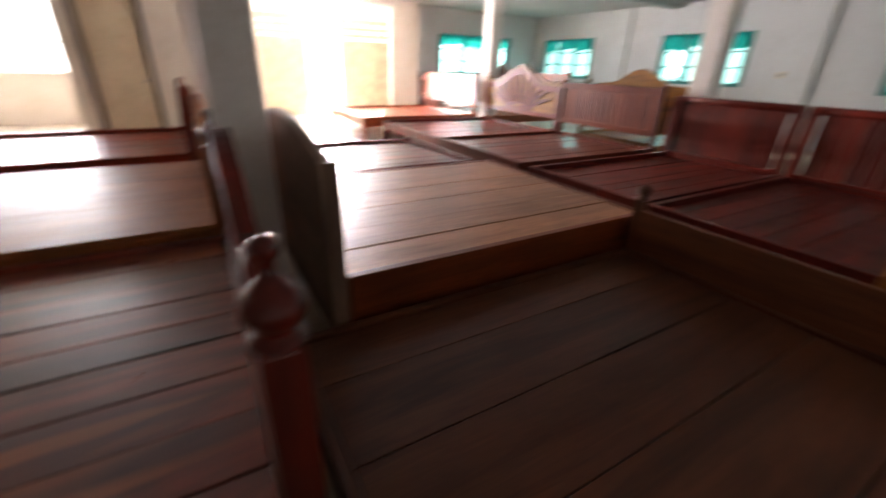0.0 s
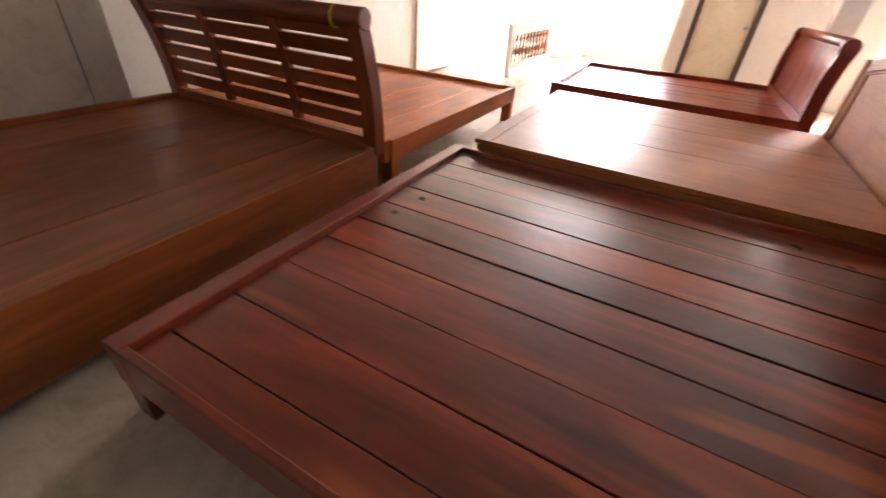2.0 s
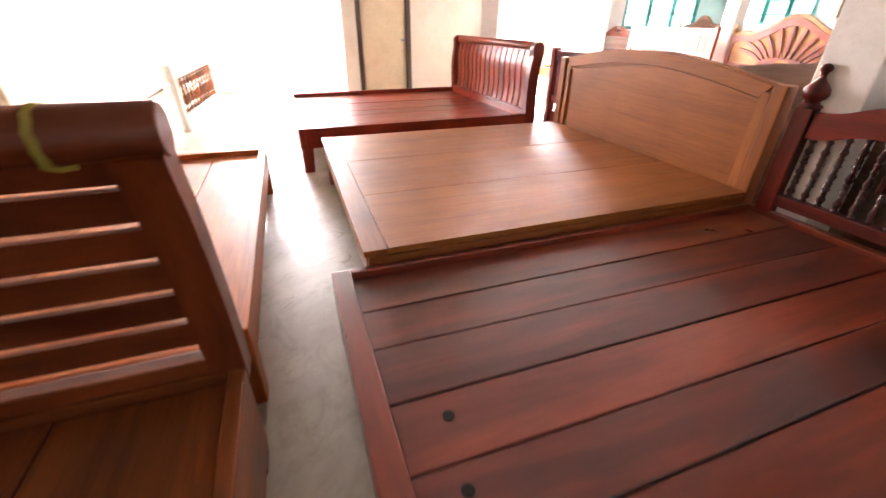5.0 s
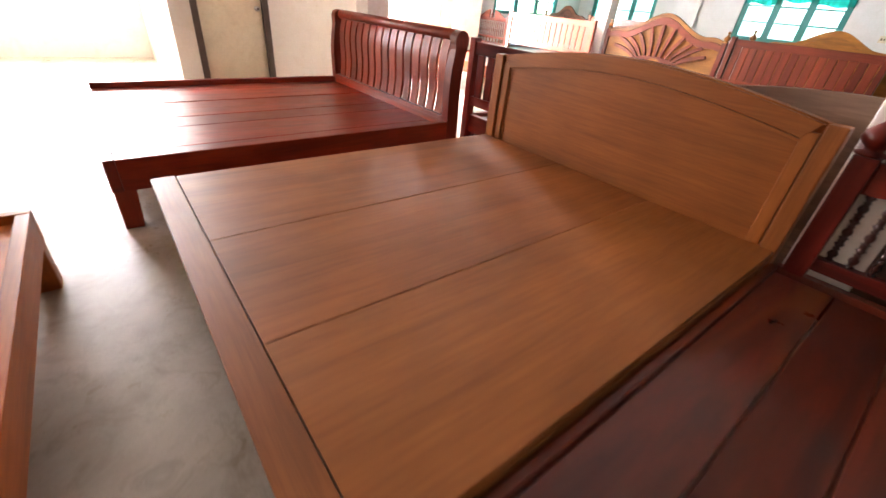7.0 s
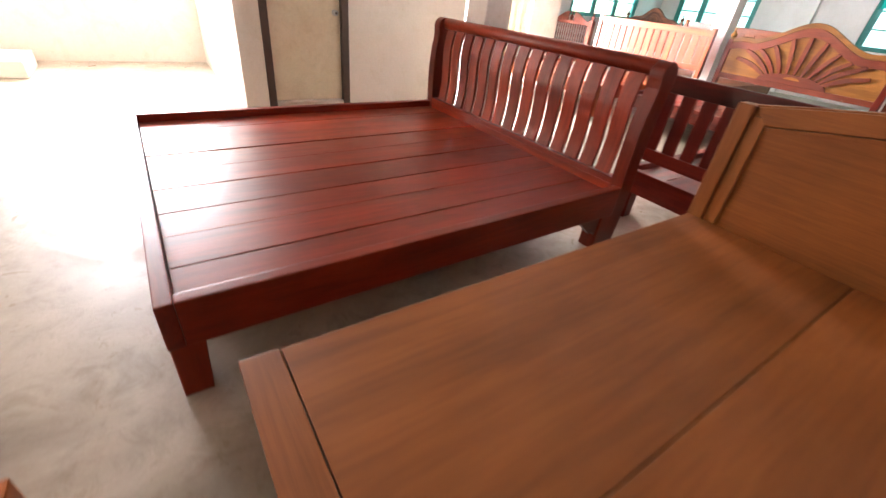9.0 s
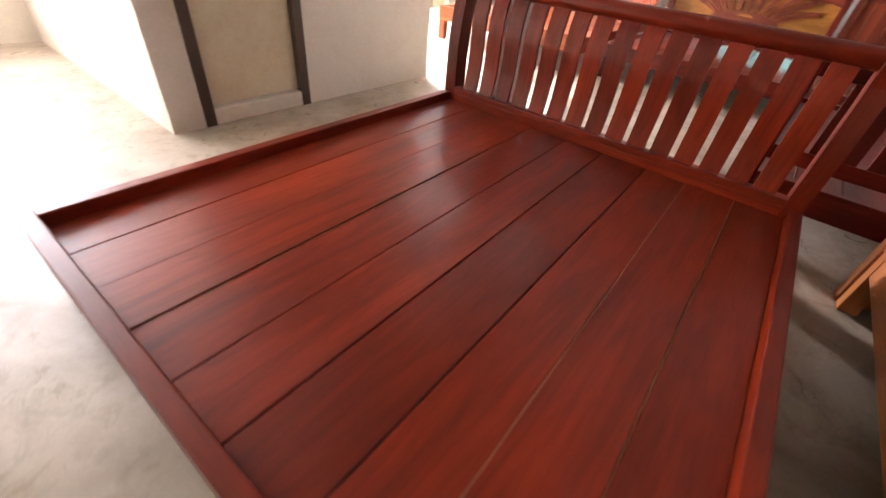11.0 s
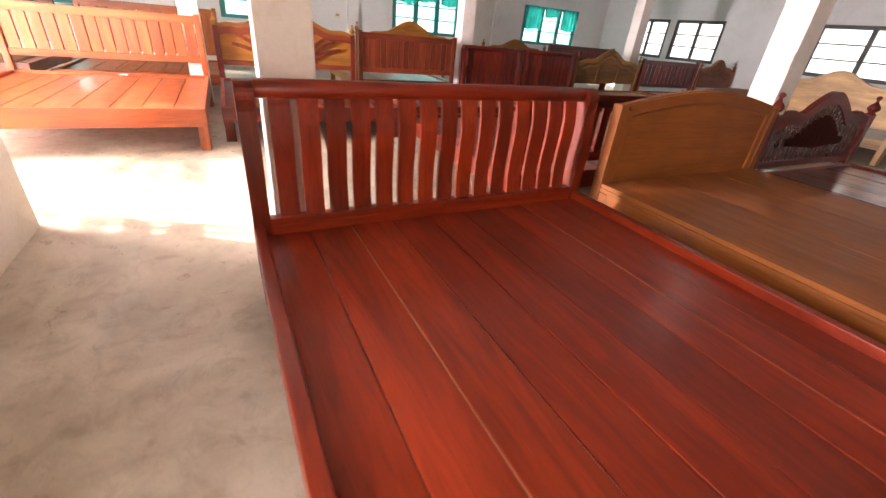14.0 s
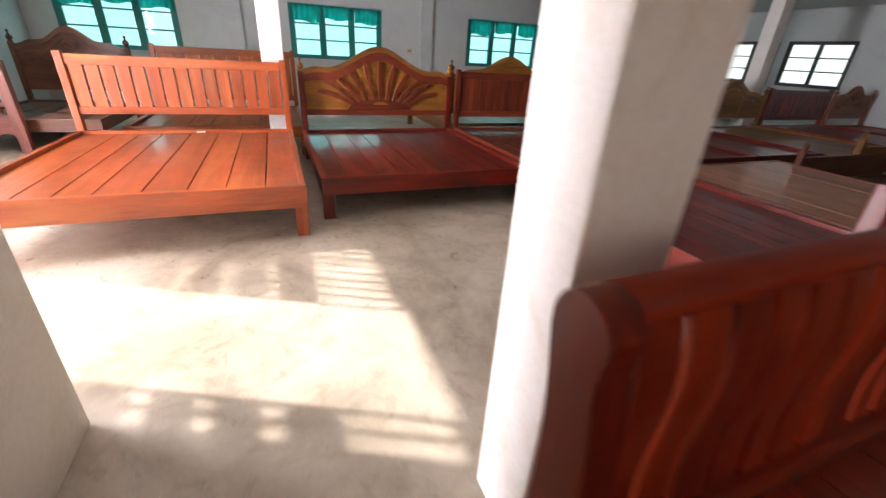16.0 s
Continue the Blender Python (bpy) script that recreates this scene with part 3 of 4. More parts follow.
def bed_base(bed, length, width, rail, planks, kind, deck, lip=0.035, leg=0.09, apron=0.16, seed=0, rail_w=0.05, gap=0.006, legs=True, joints=None, skew=0.0, lit_joints=(), side_w=None):
    """Rails, legs and a deck of boards set a little below the rails."""
    rnd = random.Random(seed)
    h = width / 2
    side_w = side_w or rail_w
    wx, wy, wz = timber(kind, "X"), timber(kind, "Y"), timber(kind, "Z")
    for s in (-1, 1):
        part("side_rail", box(-length + rail_w, -0.03, s * h - (side_w if s > 0 else 0), s * h + (side_w if s < 0 else 0), rail - apron, rail, 0.006), wx, bed)
    part("foot_rail", box(-length, -length + rail_w, -h, h, rail - apron, rail + 0.001, 0.006), wy, bed)
    part("head_rail", box(-0.03, 0.02, -h + 0.02, h - 0.02, rail - apron, rail - 0.002, 0.005), wy, bed)
    if legs:
        for x in (-length + 0.004, -0.12):
            for s in (-1, 1):
                y = s * (h - 0.004)
                part("leg", slab([(x, 0), (x + leg * 0.85, 0), (x + leg, rail - apron + 0.02), (x, rail - apron + 0.02)], "y", y, y - s * leg, 0.004), wz, bed)
    inner = width - 2 * side_w
    cuts = [0.0]
    for i in range(planks):
        cuts.append(cuts[-1] + 1 + rnd.uniform(-0.22, 0.22))
    if joints:
        cuts = [0.0] + [y + inner / 2 for y in joints] + [inner]
    mat = timber(deck, "X")
    s0 = 0.0
    for a, b in zip(cuts, cuts[1:]):
        y0, y1 = -inner / 2 + inner * a / cuts[-1], -inner / 2 + inner * b / cuts[-1]
        dz = rnd.uniform(-0.0025, 0.0025)
        xa, xb = -length + rail_w + 0.002, -0.035
        s1 = rnd.uniform(-skew, skew) if b < cuts[-1] else 0.0
        g0, g1 = (gap * rnd.uniform(0.1, 1.0), gap * rnd.uniform(0.1, 1.0)) if skew else (gap / 2, gap / 2)
        part("board", slab([(xa, y0 + gap / 2 + s0), (xb, y0 + gap / 2 - s0), (xb, y1 - g1 - s1), (xa, y1 - g0 + s1)], "z", rail - lip - 0.022 + dz, rail - lip + dz, 0.0025), mat, bed)
        s0 = s1
    # Pale strips paint the thin lit lines seen along some deck joints.
    for k in lit_joints:
        y = -inner / 2 + inner * cuts[k] / cuts[-1]
        part("joint_filler", box(-length + rail_w + 0.003, -0.036, y - gap / 2, y + gap / 2, rail - lip - 0.02, rail - lip - 0.0032), timber("pale", "X"), bed, "pale strip painting the thin light line along the joint")
    part("bearer", box(-length + rail_w, -0.04, -0.03, 0.03, rail - lip - 0.09, rail - lip - 0.027), wx, bed)


def s_curve(z0, z1, x0, bow, lean, n=14):
    """The side line of a sleigh head: (x, z) from foot to top."""
    out = []
    for i in range(n + 1):
        u = i / n
        out.append((x0 + lean * u * u + bow * math.sin(math.pi * 2 * (u * 0.9 + 0.02)) , z0 + (z1 - z0) * u))
    return out


def finial(r, h):
    """Collar, onion bulb, thin neck and a small ball."""
    return [(r * 0.85, 0), (r * 1.12, h * 0.03), (r * 1.12, h * 0.07), (r * 0.72, h * 0.11), (r * 0.66, h * 0.16), (r * 1.05, h * 0.24), (r * 1.26, h * 0.34), (r * 1.16, h * 0.45), (r * 0.8, h * 0.55),
            (r * 0.42, h * 0.64), (r * 0.28, h * 0.72), (r * 0.30, h * 0.78), (r * 0.52, h * 0.84), (r * 0.58, h * 0.90), (r * 0.44, h * 0.96), (r * 0.12, h)]


def spindle(r, h):
    return [(r * 0.7, 0), (r * 0.7, h * 0.06), (r, h * 0.09), (r * 0.6, h * 0.13), (r * 0.55, h * 0.18), (r * 0.95, h * 0.30), (r * 1.0, h * 0.38), (r * 0.5, h * 0.56), (r * 0.8, h * 0.60), (r * 0.5, h * 0.64), (r * 0.6, h * 0.72), (r, h * 0.82), (r * 0.6, h * 0.88), (r * 0.7, h * 0.93), (r * 0.7, h)]


def long_spindle(r, h):
    """Three turned balusters end to end."""
    return [(q, z / 3 + h / 3 * k) for k in range(3) for q, z in spindle(r, h)[1 if k else 0:]]


def sleigh_bed(m, label, group="", kind="red", W=2.0, L=2.20, rail=0.36, top=0.985, n=15, joints=(-0.76, -0.54, -0.342, -0.103, 0.115, 0.337, 0.552, 0.765), seed=5):
    """Bed with bowed upright slats under a round top roll."""
    bed = thing("sleigh_bed", m, label, "bed", group)
    bed_base(bed, L, W, rail, 7, kind, kind, 0.045, 0.10, 0.17, seed, 0.05, 0.0035, joints=joints, lit_joints=(1, 2, 6, 7) if joints else ())
    hb = part("headboard", box(-0.03, 0.035, -W / 2 + 0.03, W / 2 - 0.03, rail - 0.003, rail + 0.032, 0.006), timber(kind, "Y"), bed)
    for s in (-1, 1):
        y = s * (W / 2 - 0.004)
        cx, cz, r = 0.046, top - 0.022, 0.064
        line = s_curve(0.0, top - 0.05, 0.0, 0.019, 0.062, 28)
        front = [(x - 0.054, z) for x, z in line if z < cz - 0.05]
        back = [(x + 0.054, z) for x, z in line if z < cz - 0.05]
        curl = [(cx + r * math.cos(radians(q)), cz + r * math.sin(radians(q))) for q in range(205, -26, -14)]
        part("post", slab(front + curl + back[::-1], "y", y, y - s * 0.075, 0.003), timber(kind, "Z"), bed, "bowed post with a rounded scroll top")
        part("bracket", slab([(-0.30, rail - 0.165), (-0.05, rail - 0.165), (-0.05, 0.02), (-0.085, 0.02), (-0.11, 0.08), (-0.15, 0.125), (-0.18, 0.115), (-0.21, 0.14), (-0.26, 0.18)], "y", y - s * 0.012, y - s * 0.04, 0.003), timber(kind, "X"), bed)
    part("top_roll", roll(-W / 2 + 0.07, W / 2 - 0.07, 0.062, top, 0.042), timber(kind, "Y"), hb, "round polished top roll", True)
    slat = s_curve(rail + 0.03, top - 0.03, 0.005, 0.016, 0.052)
    half = (W - 0.23) / n * (0.38 if n > 11 else 0.465)
    me = mesh_of(strip(slat, "y", -half, half, 0.020), timber(kind, "Z"))
    for i in range(n):
        part("slat", me, None, hb, m=pose(0, -W / 2 + 0.115 + (W - 0.23) * (i + 0.5) / n, 0))
    return bed


def spindle_bed(m, label):
    """Dark rosewood bed with turned spindles under a wavy crest and finials on the posts."""
    L, W, rail = 2.33, 2.075, 0.305
    bed = thing("spindle_bed", m, label, "bed")
    bed_base(bed, L, W, rail, 9, "rose", "rose", 0.028, 0.09, 0.16, 11, 0.075, 0.006,
             joints=(-0.895, -0.70, -0.472, -0.253, -0.04, 0.142, 0.352, 0.57, 0.78), skew=0.011, side_w=0.03)
    # Near-black discs paint the shade inside two knot holes.
    for x, y in ((-2.111, 0.272), (-2.138, 0.074)):
        part("knot_hole", lathe([(0.012, -0.004), (0.0165, -0.002), (0.0165, 0.0026), (0.0155, 0.003)], 12), KNOT_SHADE, bed, "flat black disc painting the shaded hollow of a knot hole", False, pose(x, y, 0.2768))
    hb = part("headboard", box(-0.02, 0.04, -W / 2 + 0.095, W / 2 - 0.095, 0.34, 0.40, 0.006), timber("darkred", "Y"), bed)
    for s in (-1, 1):
        y = s * (W / 2 - 0.085)
        post = part("post", box(-0.03, 0.05, y - 0.042, y + 0.042, 0, 0.835, 0.008), timber("darkred", "Z"), bed)
        part("finial", lathe(finial(0.046, 0.20), 16), timber("darkred", "Z"), post, "turned finial", True, pose(0.01, y, 0.833))
    half = W / 2 - 0.127
    top, low = [], []
    for i in range(41):
        u = -1 + i / 20
        a = abs(u)
        crest = 0.82 + 0.24 * math.exp(-(a / 0.42) ** 2) + 0.05 * math.exp(-((a - 0.72) / 0.13) ** 2) - 0.03 * math.exp(-((a - 0.52) / 0.1) ** 2)
        top.append((u * half, crest))
        low.append((u * half, crest - 0.105 - 0.02 * a))
    part("crest_rail", slab(top + low[::-1], "x", -0.015, 0.045, 0.008), timber("darkred", "Y"), hb)
    n = 26
    for i in range(n):
        u = -1 + 2 * (i + 0.5) / n
        y, a = u * half, abs(u)
        crest = 0.82 + 0.24 * math.exp(-(a / 0.42) ** 2) + 0.05 * math.exp(-((a - 0.72) / 0.13) ** 2) - 0.03 * math.exp(-((a - 0.52) / 0.1) ** 2)
        zt, zb = crest - 0.10 - 0.02 * a, 0.395
        if a < 0.64:
            lo, hi = zb + 0.115 + 0.05 * a, zt - 0.12
            for k in (-1, 1):
                part("panel_rod", box(-0.004, 0.028, y + k * 0.0165 - 0.0145, y + k * 0.0165 + 0.0145, lo, hi, 0.006), timber("deep", "Z"), hb)
            part("spindle", lathe(spindle(0.018, lo - zb + 0.004), 10), timber("ebony", "Z"), hb, smooth=True, m=pose(0.012, y, zb - 0.002))
            part("spindle", lathe(spindle(0.018, zt - hi + 0.006), 10), timber("ebony", "Z"), hb, smooth=True, m=pose(0.012, y, hi - 0.002))
        else:
            part("spindle", lathe(long_spindle(0.018, zt - zb + 0.004), 10), timber("ebony", "Z"), hb, smooth=True, m=pose(0.012, y, zb))
    return bed


def panel_bed(m, label):
    """Teak bed with a flush deck and a low arched panelled head."""
    L, W, z = 2.16, 1.93, 0.370
    bed = thing("panel_bed", m, label, "bed")
    h = W / 2
    tx, ty, tz = timber("teak", "X"), timber("teak", "Y"), timber("teak", "Z")
    for a, b in ((-h + 0.004, -0.357), (-0.353, 0.265), (0.269, h - 0.004)):
        part("board", box(-L + 0.104, -0.03, a, b, z - 0.026, z, 0.002), tx, bed)
    part("end_board", box(-L, -L + 0.10, -h, h, z - 0.026, z + 0.001, 0.003), ty, bed)
    for s in (-1, 1):
        part("side_rail", box(-L + 0.03, -0.03, s * (h - 0.012), s * (h - 0.045), z - 0.17, z - 0.027, 0.004), tx, bed)
        part("edge_bead", box(-L + 0.02, -0.03, s * (h - 0.001), s * (h - 0.011), z - 0.062, z - 0.030, 0.003), tx, bed)
        for x in (-L + 0.02, -0.10):
            part("leg", box(x, x + 0.075, s * (h - 0.008), s * (h - 0.085), 0, z - 0.066, 0.004), tz, bed)
    part("foot_rail", box(-L + 0.015, -L + 0.04, -h + 0.05, h - 0.05, z - 0.16, z - 0.027, 0.004), ty, bed)

    def arch(y, lift):
        return 0.915 + lift + 0.115 * math.cos(min(1.0, abs(y) / (h - 0.02)) * math.pi / 2)
    ys = [-h + 0.005 + (W - 0.01) * i / 24 for i in range(25)]
    out = [(y, arch(y, 0)) for y in ys] + [(h - 0.005, 0.0), (-h + 0.005, 0.0)]
    hb = part("headboard", slab(out, "x", 0.0, 0.045, 0.004), ty, bed)
    # raised border round the sunk panel
    ins = [-h + 0.13 + (W - 0.26) * i / 20 for i in range(21)]
    part("top_border", slab([(y, arch(y, -0.008)) for y in [-h + 0.075 + (W - 0.15) * i / 20 for i in range(21)]] + [(y, arch(y, -0.085)) for y in ins[::-1]], "x", -0.018, 0.001, 0.004), ty, hb)
    for s in (-1, 1):
        part("stile", box(-0.016, 0.001, s * (h - 0.13), s * (h - 0.075), z, arch(h - 0.1, -0.05), 0.004), tz, hb)
        part("end_stile", box(-0.03, 0.05, s * (h + 0.004), s * (h - 0.068), 0, arch(h, 0.008), 0.008), tz, hb)
    moulding = [(y, arch(y, -0.098)) for y in ins]
    part("moulding", strip(moulding, "x", -0.012, 0.0005, 0.012), ty, hb)
    return bed


def louvre_bed(m, label):
    """Brown bed whose leaning head holds three bays of flat crosswise slats under a thick roll."""
    L, W, rail = 2.2, 1.93, 0.348
    bed = thing("louvre_bed", m, label, "bed")
    bed_base(bed, L, W, rail, 4, "brown", "brown", 0.03, 0.1, 0.30, 21, 0.045, 0.002)
    top = 1.0
    # The head is a darker brown than the deck: its shade is in the colour.
    hb = part("headboard", box(-0.02, 0.03, -W / 2 + 0.05, W / 2 - 0.05, rail, rail + 0.046, 0.005), timber("dim_brown", "Y"), bed)
    line = [(0.02 - 0.115 * u ** 2.1, rail - 0.05 + (top - rail + 0.03) * u) for u in [i / 12 for i in range(13)]]
    for y in (-W / 2 + 0.045, W / 2 - 0.045, -W / 6, W / 6):
        w = 0.045 if abs(y) > W / 3 else 0.028
        part("upright", strip(line, "y", y - w, y + w, 0.085 if abs(y) > W / 3 else 0.04), timber("dim_brown", "Z"), hb)
    def lean(z):
        return 0.02 - 0.115 * ((z - rail + 0.05) / (top - rail + 0.03)) ** 2.1
    for k in range(5):
        z = 0.467 + k * 0.0972
        for y0, y1 in ((-W / 2 + 0.09, -W / 6 - 0.028), (-W / 6 + 0.028, W / 6 - 0.028), (W / 6 + 0.028, W / 2 - 0.09)):
            part("slat", strip([(lean(z - 0.038), z - 0.038), (lean(z + 0.038), z + 0.038)], "y", y0, y1, 0.014), timber("dim_brown", "Y"), hb)
    part("top_board", strip([(lean(z), z) for z in (0.912, 0.94, 0.975)], "y", -W / 2 + 0.085, W / 2 - 0.085, 0.024), timber("dim_brown", "Y"), hb)
    part("top_roll", roll(-W / 2 - 0.005, W / 2 + 0.005, -0.085, top + 0.005, 0.052), timber("dim_brown", "Y"), hb, "thick rounded top roll", True)
    return bed


def slat_bed(m, label, kind, deck, W, L, rail, top, slats, group="", planks=8, apron=0.15, low=0.20, wide=0.75, seed=3):
    """Square posts, a straight top rail and flat upright slats."""
    bed = thing("slat_bed", m, label, "bed", group)
    bed_base(bed, L, W, rail, planks, kind, deck, 0.035, 0.09, apron, seed, 0.05, 0.008)
    h = W / 2
    hb = part("headboard", box(0.0, 0.035, -h + 0.06, h - 0.06, top - 0.115, top - 0.02, 0.006), timber(kind, "Y"), bed)
    for s in (-1, 1):
        part("post", box(-0.02, 0.05, s * h, s * (h - 0.065), 0, top + 0.005, 0.006), timber(kind, "Z"), bed)
    part("lower_rail", box(0.0, 0.035, -h + 0.06, h - 0.06, rail + low - 0.12, rail + low - 0.045, 0.005), timber(kind, "Y"), hb)
    step = (W - 0.15) / slats
    me = mesh_of(box(0.008, 0.027, -step * wide / 2, step * wide / 2, rail + low - 0.05, top - 0.11, 0.004), timber(kind, "Z"))
    for i in range(slats):
        part("slat", me, None, hb, m=pose(0, -h + 0.075 + step * (i + 0.5), 0))
    return bed


def fan_bed(m, label):
    """Ochre arched head with a raised red fan and gold-edged crest."""
    L, W, rail = 2.25, 2.0, 0.36
    bed = thing("fan_bed", m, label, "bed")
    bed_base(bed, L, W, rail, 9, "darkred", "darkred", 0.04, 0.1, 0.15, 31, 0.05, 0.007)
    h = W / 2 - 0.06

    def crest(y):
        a = abs(y) / h
        return 1.02 + 0.30 * math.exp(-(a / 0.46) ** 2) + 0.035 * math.exp(-((a - 0.85) / 0.12) ** 2)
    ys = [-h + 2 * h * i / 36 for i in range(37)]
    hb = part("headboard", slab([(y, crest(y)) for y in ys] + [(h, 0.54), (-h, 0.54)], "x", 0.0, 0.035, 0.003), timber("ochre", "Y"), bed)
    part("gold_crest", slab([(y, crest(y) + 0.03) for y in ys] + [(y, crest(y) - 0.025) for y in ys[::-1]], "x", -0.02, 0.045, 0.01), timber("ochre", "Y"), hb, "scrolled golden crest")
    part("red_arch", slab([(y, crest(y) - 0.03) for y in ys] + [(y, crest(y) - 0.115 - 0.02 * (1 - abs(y) / h)) for y in ys[::-1]], "x", -0.025, -0.001, 0.006), timber("maroon", "Y"), hb, "red arched border")
    part("lower_rail", box(-0.02, 0.04, -h, h, 0.53, 0.60, 0.006), timber("maroon", "Y"), hb)
    fan = [(0.42 * math.cos(math.pi * k / 16), 0.60 + 0.13 * math.sin(math.pi * k / 16)) for k in range(17)]
    part("fan_base", slab(fan, "x", -0.028, -0.001, 0.006), timber("maroon", "Y"), hb)
    part("fan_heart", slab([(0.10 * math.cos(math.pi * k / 10), 0.665 + 0.035 * math.sin(math.pi * k / 10)) for k in range(11)], "x", -0.034, -0.027, 0.003), timber("ochre", "Y"), hb)
    for k in range(11):
        a = math.pi * (0.10 + 0.80 * k / 10)
        p0 = Vector((0.36 * math.cos(a), 0.62 + 0.11 * math.sin(a)))
        reach = 0.36 if abs(math.cos(a)) < 0.8 else 0.40
        p1 = Vector((0.36 * math.cos(a) + reach * 1.15 * math.cos(a), 0))
        p1.y = min(crest(p1.x) - 0.12, 0.66 + 0.52 * math.sin(a))
        d = (p1 - p0).normalized()
        q = Vector((-d.y, d.x))
        bend = q * 0.03 * math.cos(a)
        pts, back = [], []
        for j in range(9):
            u = j / 8
            c = p0 + (p1 - p0) * u + bend * math.sin(math.pi * u)
            w = 0.011 + 0.015 * math.sin(math.pi * min(1, u * 0.7 + 0.1))
            pts.append(tuple(c + q * w))
            back.append(tuple(c - q * w))
        part("ray", slab(pts + back[::-1], "x", -0.03, -0.001, 0.006), timber("maroon", "Z"), hb)
    for s in (-1, 1):
        y = s * (W / 2 - 0.035)
        post = part("post", box(-0.025, 0.045, y - 0.035, y + 0.035, 0, 1.04, 0.006), timber("darkred", "Z"), bed)
        part("finial", lathe(finial(0.034, 0.15), 14), timber("ochre", "Z"), post, "turned golden finial", True, pose(0.01, y, 1.039))
    return bed


def carved_bed(m, label, kind, W=1.95, L=2.15, rail=0.36, base=0.98, rise=0.24, group="", deck=None, finials=True, seed=40, planks=7, motif=True):
    """Arched solid head with raised scrolls, framed in mouldings."""
    bed = thing("carved_bed", m, label, "bed", group)
    bed_base(bed, L, W, rail, planks, kind, deck or kind, 0.03, 0.09, 0.15, seed, 0.05, 0.005)
    h = W / 2 - 0.05

    def crest(y, d=0.0):
        a = abs(y) / h
        return base + d + rise * math.exp(-(a / 0.40) ** 2) + 0.05 * math.exp(-((a - 0.70) / 0.14) ** 2) - 0.03 * a
    ys = [-h + 2 * h * i / 36 for i in range(37)]
    hb = part("headboard", slab([(y, crest(y)) for y in ys] + [(h, 0.5), (-h, 0.5)], "x", 0.0, 0.04, 0.004), timber(kind, "Y"), bed)
    part("crest_moulding", slab([(y, crest(y, 0.025)) for y in ys] + [(y, crest(y, -0.045)) for y in ys[::-1]], "x", -0.018, 0.05, 0.008), timber(kind, "Y"), hb)
    part("inner_moulding", slab([(y * 0.9, crest(y, -0.095)) for y in ys] + [(y * 0.88, crest(y, -0.125)) for y in ys[::-1]], "x", -0.012, 0.001, 0.004), timber(kind, "Y"), hb)
    if motif:
        for s in (-1, 1):
            for cy, cz, r in ((0.0, base + rise - 0.23, 0.07), (0.30, base - 0.14, 0.06), (0.55, base - 0.20, 0.05)):
                pts = [(s * (cy * h * 1.25) + r * (1.6 - 0.10 * k) * math.cos(0.62 * k) * s, cz + r * (1.2 - 0.075 * k) * math.sin(0.62 * k)) for k in range(11)]
                part("scroll", strip(pts, "x", -0.016, 0.0005, 0.022), timber(kind, "Z"), hb)
    for s in (-1, 1):
        y = s * (W / 2 - 0.03)
        post = part("post", box(-0.02, 0.045, y - 0.032, y + 0.032, 0, base + 0.02, 0.006), timber(kind, "Z"), bed)
        if finials:
            part("finial", lathe(finial(0.036, 0.16), 14), timber(kind, "Z"), post, "", True, pose(0.012, y, base + 0.019))
    return bed


def plain_bed(m, label, kind, deck, W, L, rail, planks=5, apron=0.15, board_top=None, foot_posts=0.0, seed=7, group="", lip=0.004):
    """Platform bed, with a plain arched head board where it has one."""
    bed = thing("platform_bed", m, label, "bed", group)
    bed_base(bed, L, W, rail, planks, kind, deck, lip, 0.09, apron, seed, 0.045, 0.005)
    h = W / 2
    if board_top:
        ys = [-h + W * i / 20 for i in range(21)]
        part("headboard", slab([(y, board_top + 0.12 * math.cos(y / h * math.pi / 2)) for y in ys] + [(h, 0.0), (-h, 0.0)], "x", 0.0, 0.055, 0.004), timber("grey", "Y"), bed)
        for s in (-1, 1):
            part("stile", box(-0.012, 0.067, s * (h + 0.004), s * (h - 0.06), 0, board_top + 0.012, 0.004), timber("grey", "Z"), bed, "pale unfinished stile")
    if foot_posts:
        for s in (-1, 1):
            y = s * (h - 0.03)
            post = part("foot_post", box(-L - 0.045, -L + 0.02, y - 0.035, y + 0.035, 0, foot_posts - 0.10, 0.006), timber(kind, "Z"), bed)
            part("knob", lathe([(0.03, 0), (0.036, 0.01), (0.022, 0.025), (0.036, 0.05), (0.04, 0.075), (0.03, 0.095), (0.008, 0.11)], 12), timber(kind, "Z"), post, "", True, pose(-L - 0.012, y, foot_posts - 0.101))
    return bed


# first row, heads against the columns
spindle_bed(pose(0.825, 2.3725, 0), "dark rosewood bed with spindled headboard and plank deck")
panel_bed(pose(0.79, 4.378, 0), "honey brown teak bed with arched panelled headboard")
sleigh_bed(pose(0.662, 6.685, 0, 0, 0, 1.1), "polished red sleigh bed with bowed slatted headboard", W=2.03, L=2.215, rail=0.382)
# across the aisle
louvre_bed(pose(-2.745, 2.95, 0, 0, 0, 90), "brown bed with slatted leaning headboard beside the aisle")
plain_bed(pose(-2.745, 3.07, 0, 0, 0, -90), "orange brown varnished platform bed standing behind the slatted headboard", "amber", "amber", 1.92, 2.2, 0.345, 5, 0.14, seed=9, lip=0.035)
